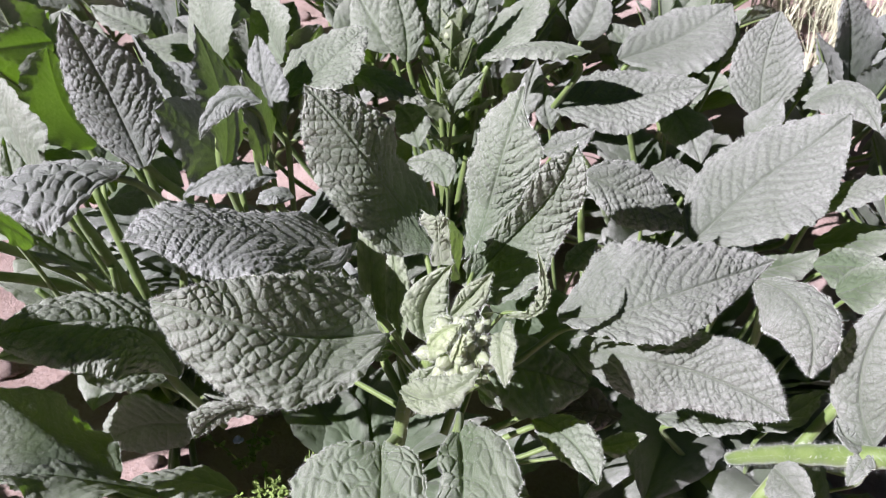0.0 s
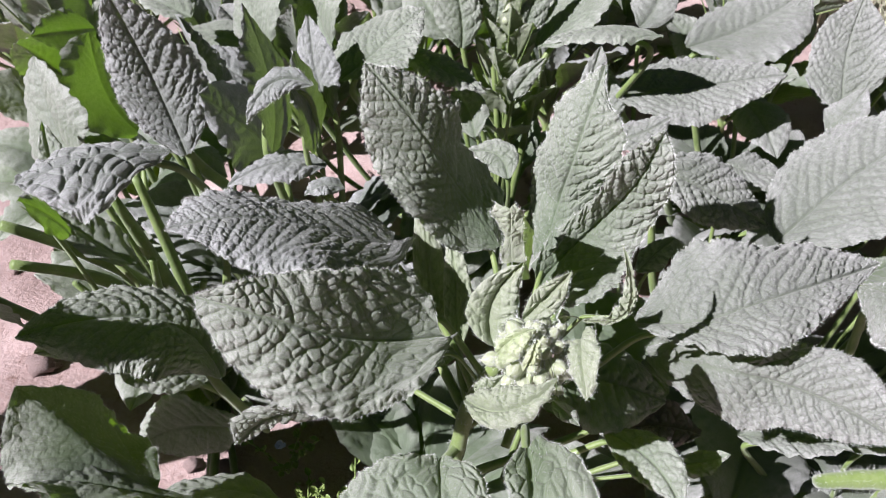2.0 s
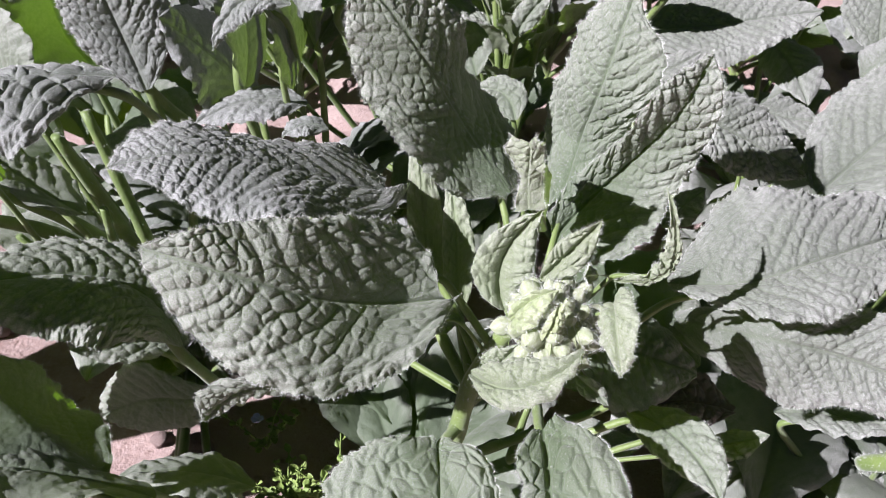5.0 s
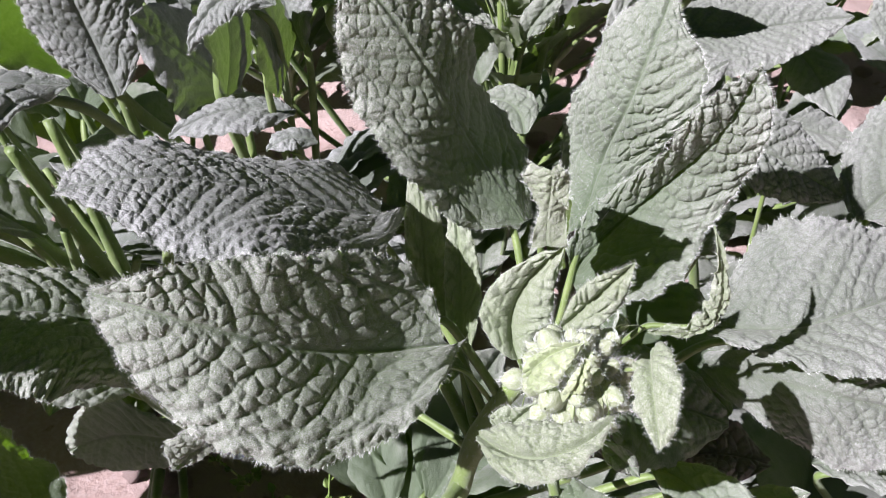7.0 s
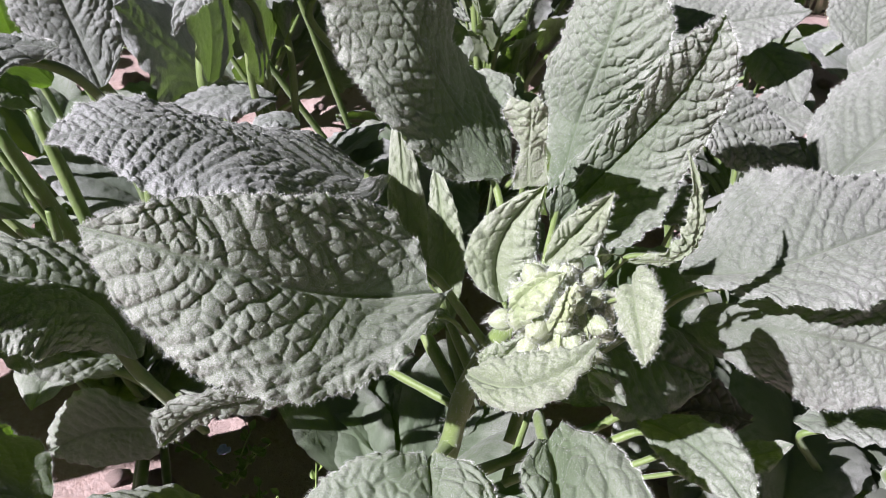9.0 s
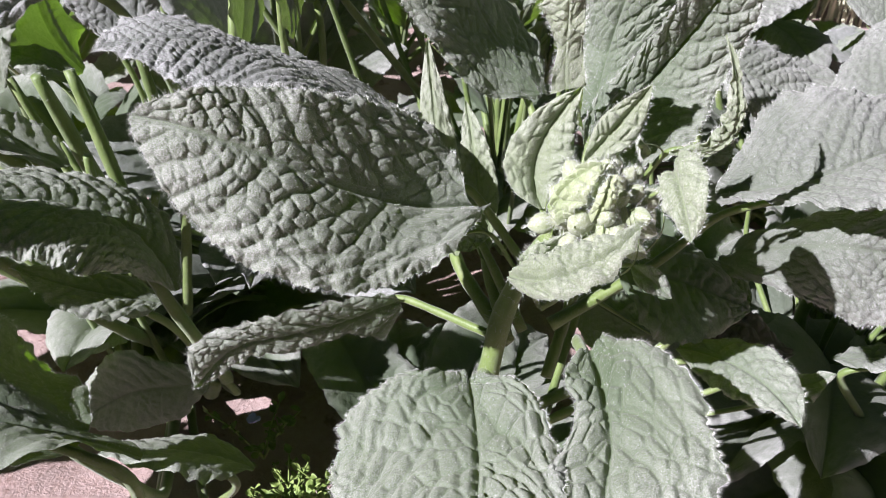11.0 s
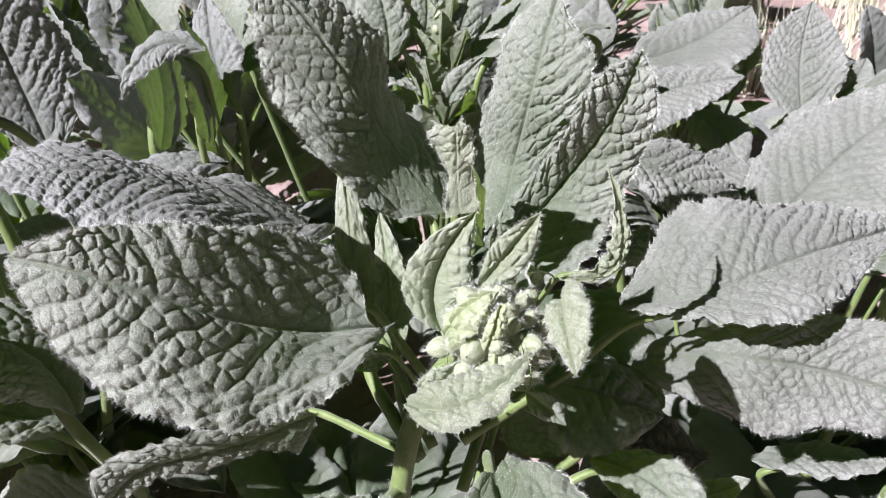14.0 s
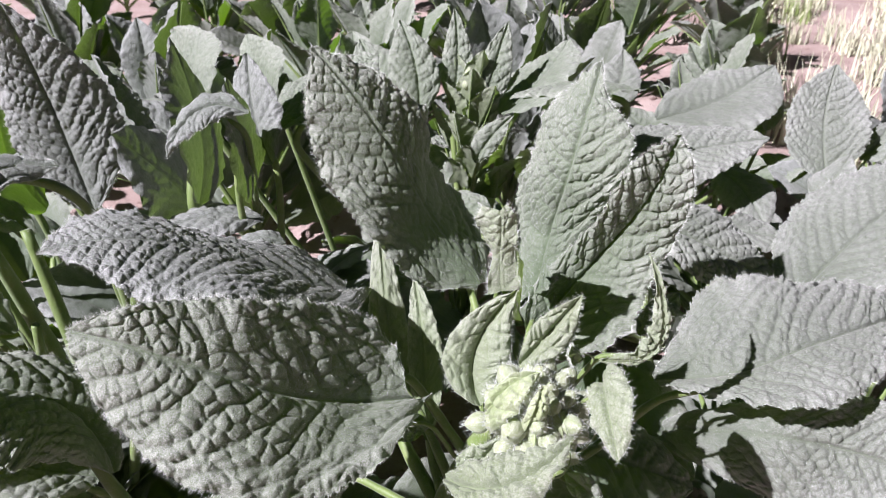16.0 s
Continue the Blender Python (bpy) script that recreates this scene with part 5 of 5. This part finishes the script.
for i, (x, y, tall) in enumerate(((-0.48, 0.86, 0.24), (-0.22, 0.86, 0.22), (0.07, 0.92, 0.24), (0.30, 0.94, 0.2), (-0.68, 1.05, 0.2), (-0.38, 1.14, 0.24), (-0.08, 1.18, 0.24),
                                  (0.20, 1.2, 0.22), (-0.35, 0.99, 0.22), (-0.10, 1.03, 0.23), (0.18, 1.06, 0.2), (-0.55, 1.23, 0.22), (-0.2, 1.33, 0.23), (0.1, 1.36, 0.22), (-0.80, 1.35, 0.22), (-0.62, 1.42, 0.22), (-0.28, 1.5, 0.25), (0.05, 1.52, 0.24), (0.34, 1.5, 0.2), (0.47, 0.62, 0.15), (0.50, 0.84, 0.17), (0.44, 1.24, 0.2), (0.62, 1.72, 0.2))):
    rosette(x, y, 60 + i, 15, tall, 1)
# two rosettes out of view at the near left, added only to block sun
for i, (x, y, tall) in enumerate(((-0.34, 0.10, 0.24), (-0.53, 0.31, 0.30))):
    rosette(x, y, 160 + i, 14, tall, 1)
for i, (x, y) in enumerate(((-0.45, 1.64), (-0.12, 1.7), (0.25, 1.72), (-0.75, 1.7), (-0.3, 2.1), (0.05, 2.15), (-0.65, 2.1), (-0.95, 1.6), (-0.5, 1.85), (-0.15, 1.9), (0.2, 1.95), (-1.2, 2.1), (-0.85, 2.3), (-0.45, 2.35), (-0.1, 2.4), (0.25, 2.45), (-1.5, 2.7), (-1.0, 2.8), (-0.5, 2.9), (0.0, 2.9), (0.5, 2.9), (0.55, 2.0), (0.8, 2.3), (-0.75, 3.3), (-0.2, 3.4), (0.35, 3.4), (0.9, 3.3), (-1.3, 3.4), (-1.9, 3.2))):
    rosette(x, y, 90 + i, 14, 0.25, 0)


# pale grass on the bare soil
def grass_tuft(x, y, seed, blades, tall, material_given):
    rng = np.random.default_rng(seed)
    ob = tagged(new("grass_tuft"), "tuft of pale yellow-green drying grass on bare soil", "grass", "grass tufts")
    ob.matrix_basis = pose(x, y, ground_height(x, y) - 0.004)
    verts, faces = [], []
    for i in range(blades):
        a, lean, size = rng.uniform(0, 6.283), rng.uniform(0.05, 0.6), tall * rng.uniform(0.5, 1.1)
        out = np.array([math.cos(a), math.sin(a), 0])
        side = np.array([-out[1], out[0], 0]) * rng.uniform(0.0012, 0.0028)
        root = np.array([*rng.normal(0, 0.022, 2), 0])
        k = len(verts)
        for s in (0, 0.35, 0.7, 1.0):
            c = root + out * lean * size * s * s + np.array([0, 0, size * s * (1 - 0.25 * lean * s)])
            verts += [c - side * (1 - s * 0.9), c + side * (1 - s * 0.9)]
        faces += [(k + 2 * r, k + 2 * r + 1, k + 2 * r + 3, k + 2 * r + 2) for r in range(3)]
    o = new("grass", mesh_of("grass", verts, faces, material_given))
    o.parent = ob
    return tagged(o, kind="stuff")


for i, (x, y) in enumerate(((0.74, 1.2), (0.79, 1.28), (0.82, 1.17), (0.70, 1.34))):
    grass_tuft(x, y, 200 + i, 60, 0.14, STRAW)
rng = np.random.default_rng(77)
for i in range(110):
    y = rng.uniform(1.05, 3.6)
    x = 0.50 + 0.16 * (y - 1.0) + rng.uniform(0, 0.75) * (0.5 + 0.5 * y)
    if i > 80:
        x, y = rng.uniform(-2.4, 2.2), rng.uniform(3.4, 5.5)
    grass_tuft(x, y, i, 60, rng.uniform(0.08, 0.17), STRAW if i % 6 else WEED)


# little blue-flowered weed and a green weed beside the front plant
def weed(x, y, seed, flowers):
    rng = np.random.default_rng(seed)
    ob = tagged(new("small_weed"), "low weed with a tiny pale blue flower" if flowers else "low tufted yellow-green weed on the soil", "weed")
    ob.matrix_basis = pose(x, y, 0)
    for i in range(5 if flowers else 9):
        a, size = rng.uniform(0, 6.283), rng.uniform(0.02, 0.045)
        tip = np.array([math.cos(a) * size * 0.7, math.sin(a) * size * 0.7, size])
        tv, tf, tn = tube([(0, 0, -0.004), tuple(tip * 0.5 + np.array([0, 0, 0.004])), tuple(tip)], [0.0009, 0.0007, 0.0004], 5)
        st = new("stem", mesh_of("stem", tv, tf, WEED))
        st.parent = ob
        for k in range(7):
            p0 = tip * (0.35 + 0.1 * k)
            w = rng.normal(0, 1, 3) + np.array([0, 0, 0.6])
            d = blade(p0, p0 + unit(w) * 0.0035, p0 + unit(w) * 0.007, p0 + unit(w) * 0.0035 - unit(np.cross(w, (0.2, 0.1, 1))) * 0.0024,
                      p0 + unit(w) * 0.0035 + unit(np.cross(w, (0.2, 0.1, 1))) * 0.0024, k, 0, cell=0.003, relief=0.1)
            lf = new("leaf", mesh_of("leaf", d["verts"], d["faces"], WEED))
            lf.parent = ob
    if flowers:
        for k in range(4):
            a = k * math.pi / 2 + 0.4
            c = np.array([0, -0.004, 0.036])
            w = np.array([math.cos(a), math.sin(a), 0.35])
            s = np.array([-math.sin(a), math.cos(a), 0]) * 0.0024
            d = blade(c, c + w * 0.0022, c + w * 0.0042, c + w * 0.0026 - s, c + w * 0.0026 + s, k, 0, cell=0.003, relief=0.05, q=4)
            pt = new("petal", mesh_of("petal", d["verts"], d["faces"], PETAL))
            pt.parent = ob
            tagged(pt, "pale blue petal")


weed(-0.165, 0.398, 1, True)
for i, (x, y) in enumerate(((-0.140, 0.352), (-0.125, 0.345), (-0.105, 0.352))):
    weed(x, y, 10 + i, False)


# leafy top of the budding plant behind
rng = np.random.default_rng(31)
for i in range(18):
    a, s = i * 2.399, i / 18
    x, y, z = 0.007 + 0.004 * math.cos(a), 0.672 + 0.004 * math.sin(a), 0.255 - 0.13 * s
    lean = 0.18 + 0.85 * s * rng.uniform(0.7, 1.1)
    out = np.array([math.cos(a) * math.sin(lean), math.sin(a) * math.sin(lean), math.cos(lean)])
    size = 0.035 + 0.045 * s * rng.uniform(0.7, 1.2)
    B = np.array([x, y, z])
    T = B + out * size
    M = (B + T) / 2 + np.array([out[0], out[1], 0]) * 0.006
    side = unit(np.cross(out, (0.1, 0.2, 1.0))) * size * 0.32
    up = np.cross(side, out) * 0.5
    leaf(rear, B, M, T, M - side + up, M + side + up, seed=400 + i, res=1, hairs=80, stout=0.6, cell=0.004, relief=0.7, arch=0.1, bare=0.3, skin=BRACT)
for i in range(10):
    a, s = i * 2.399, i / 10
    ob = part("bud", bud_mesh(i, 0.007), rear, "")
    ob.matrix_basis = Matrix.Translation(Vector((0.007 + 0.008 * s * math.cos(a), 0.672 + 0.008 * s * math.sin(a), 0.268 - 0.012 * s)) - rear.matrix_basis.translation)
    ob.matrix_parent_inverse = Matrix()
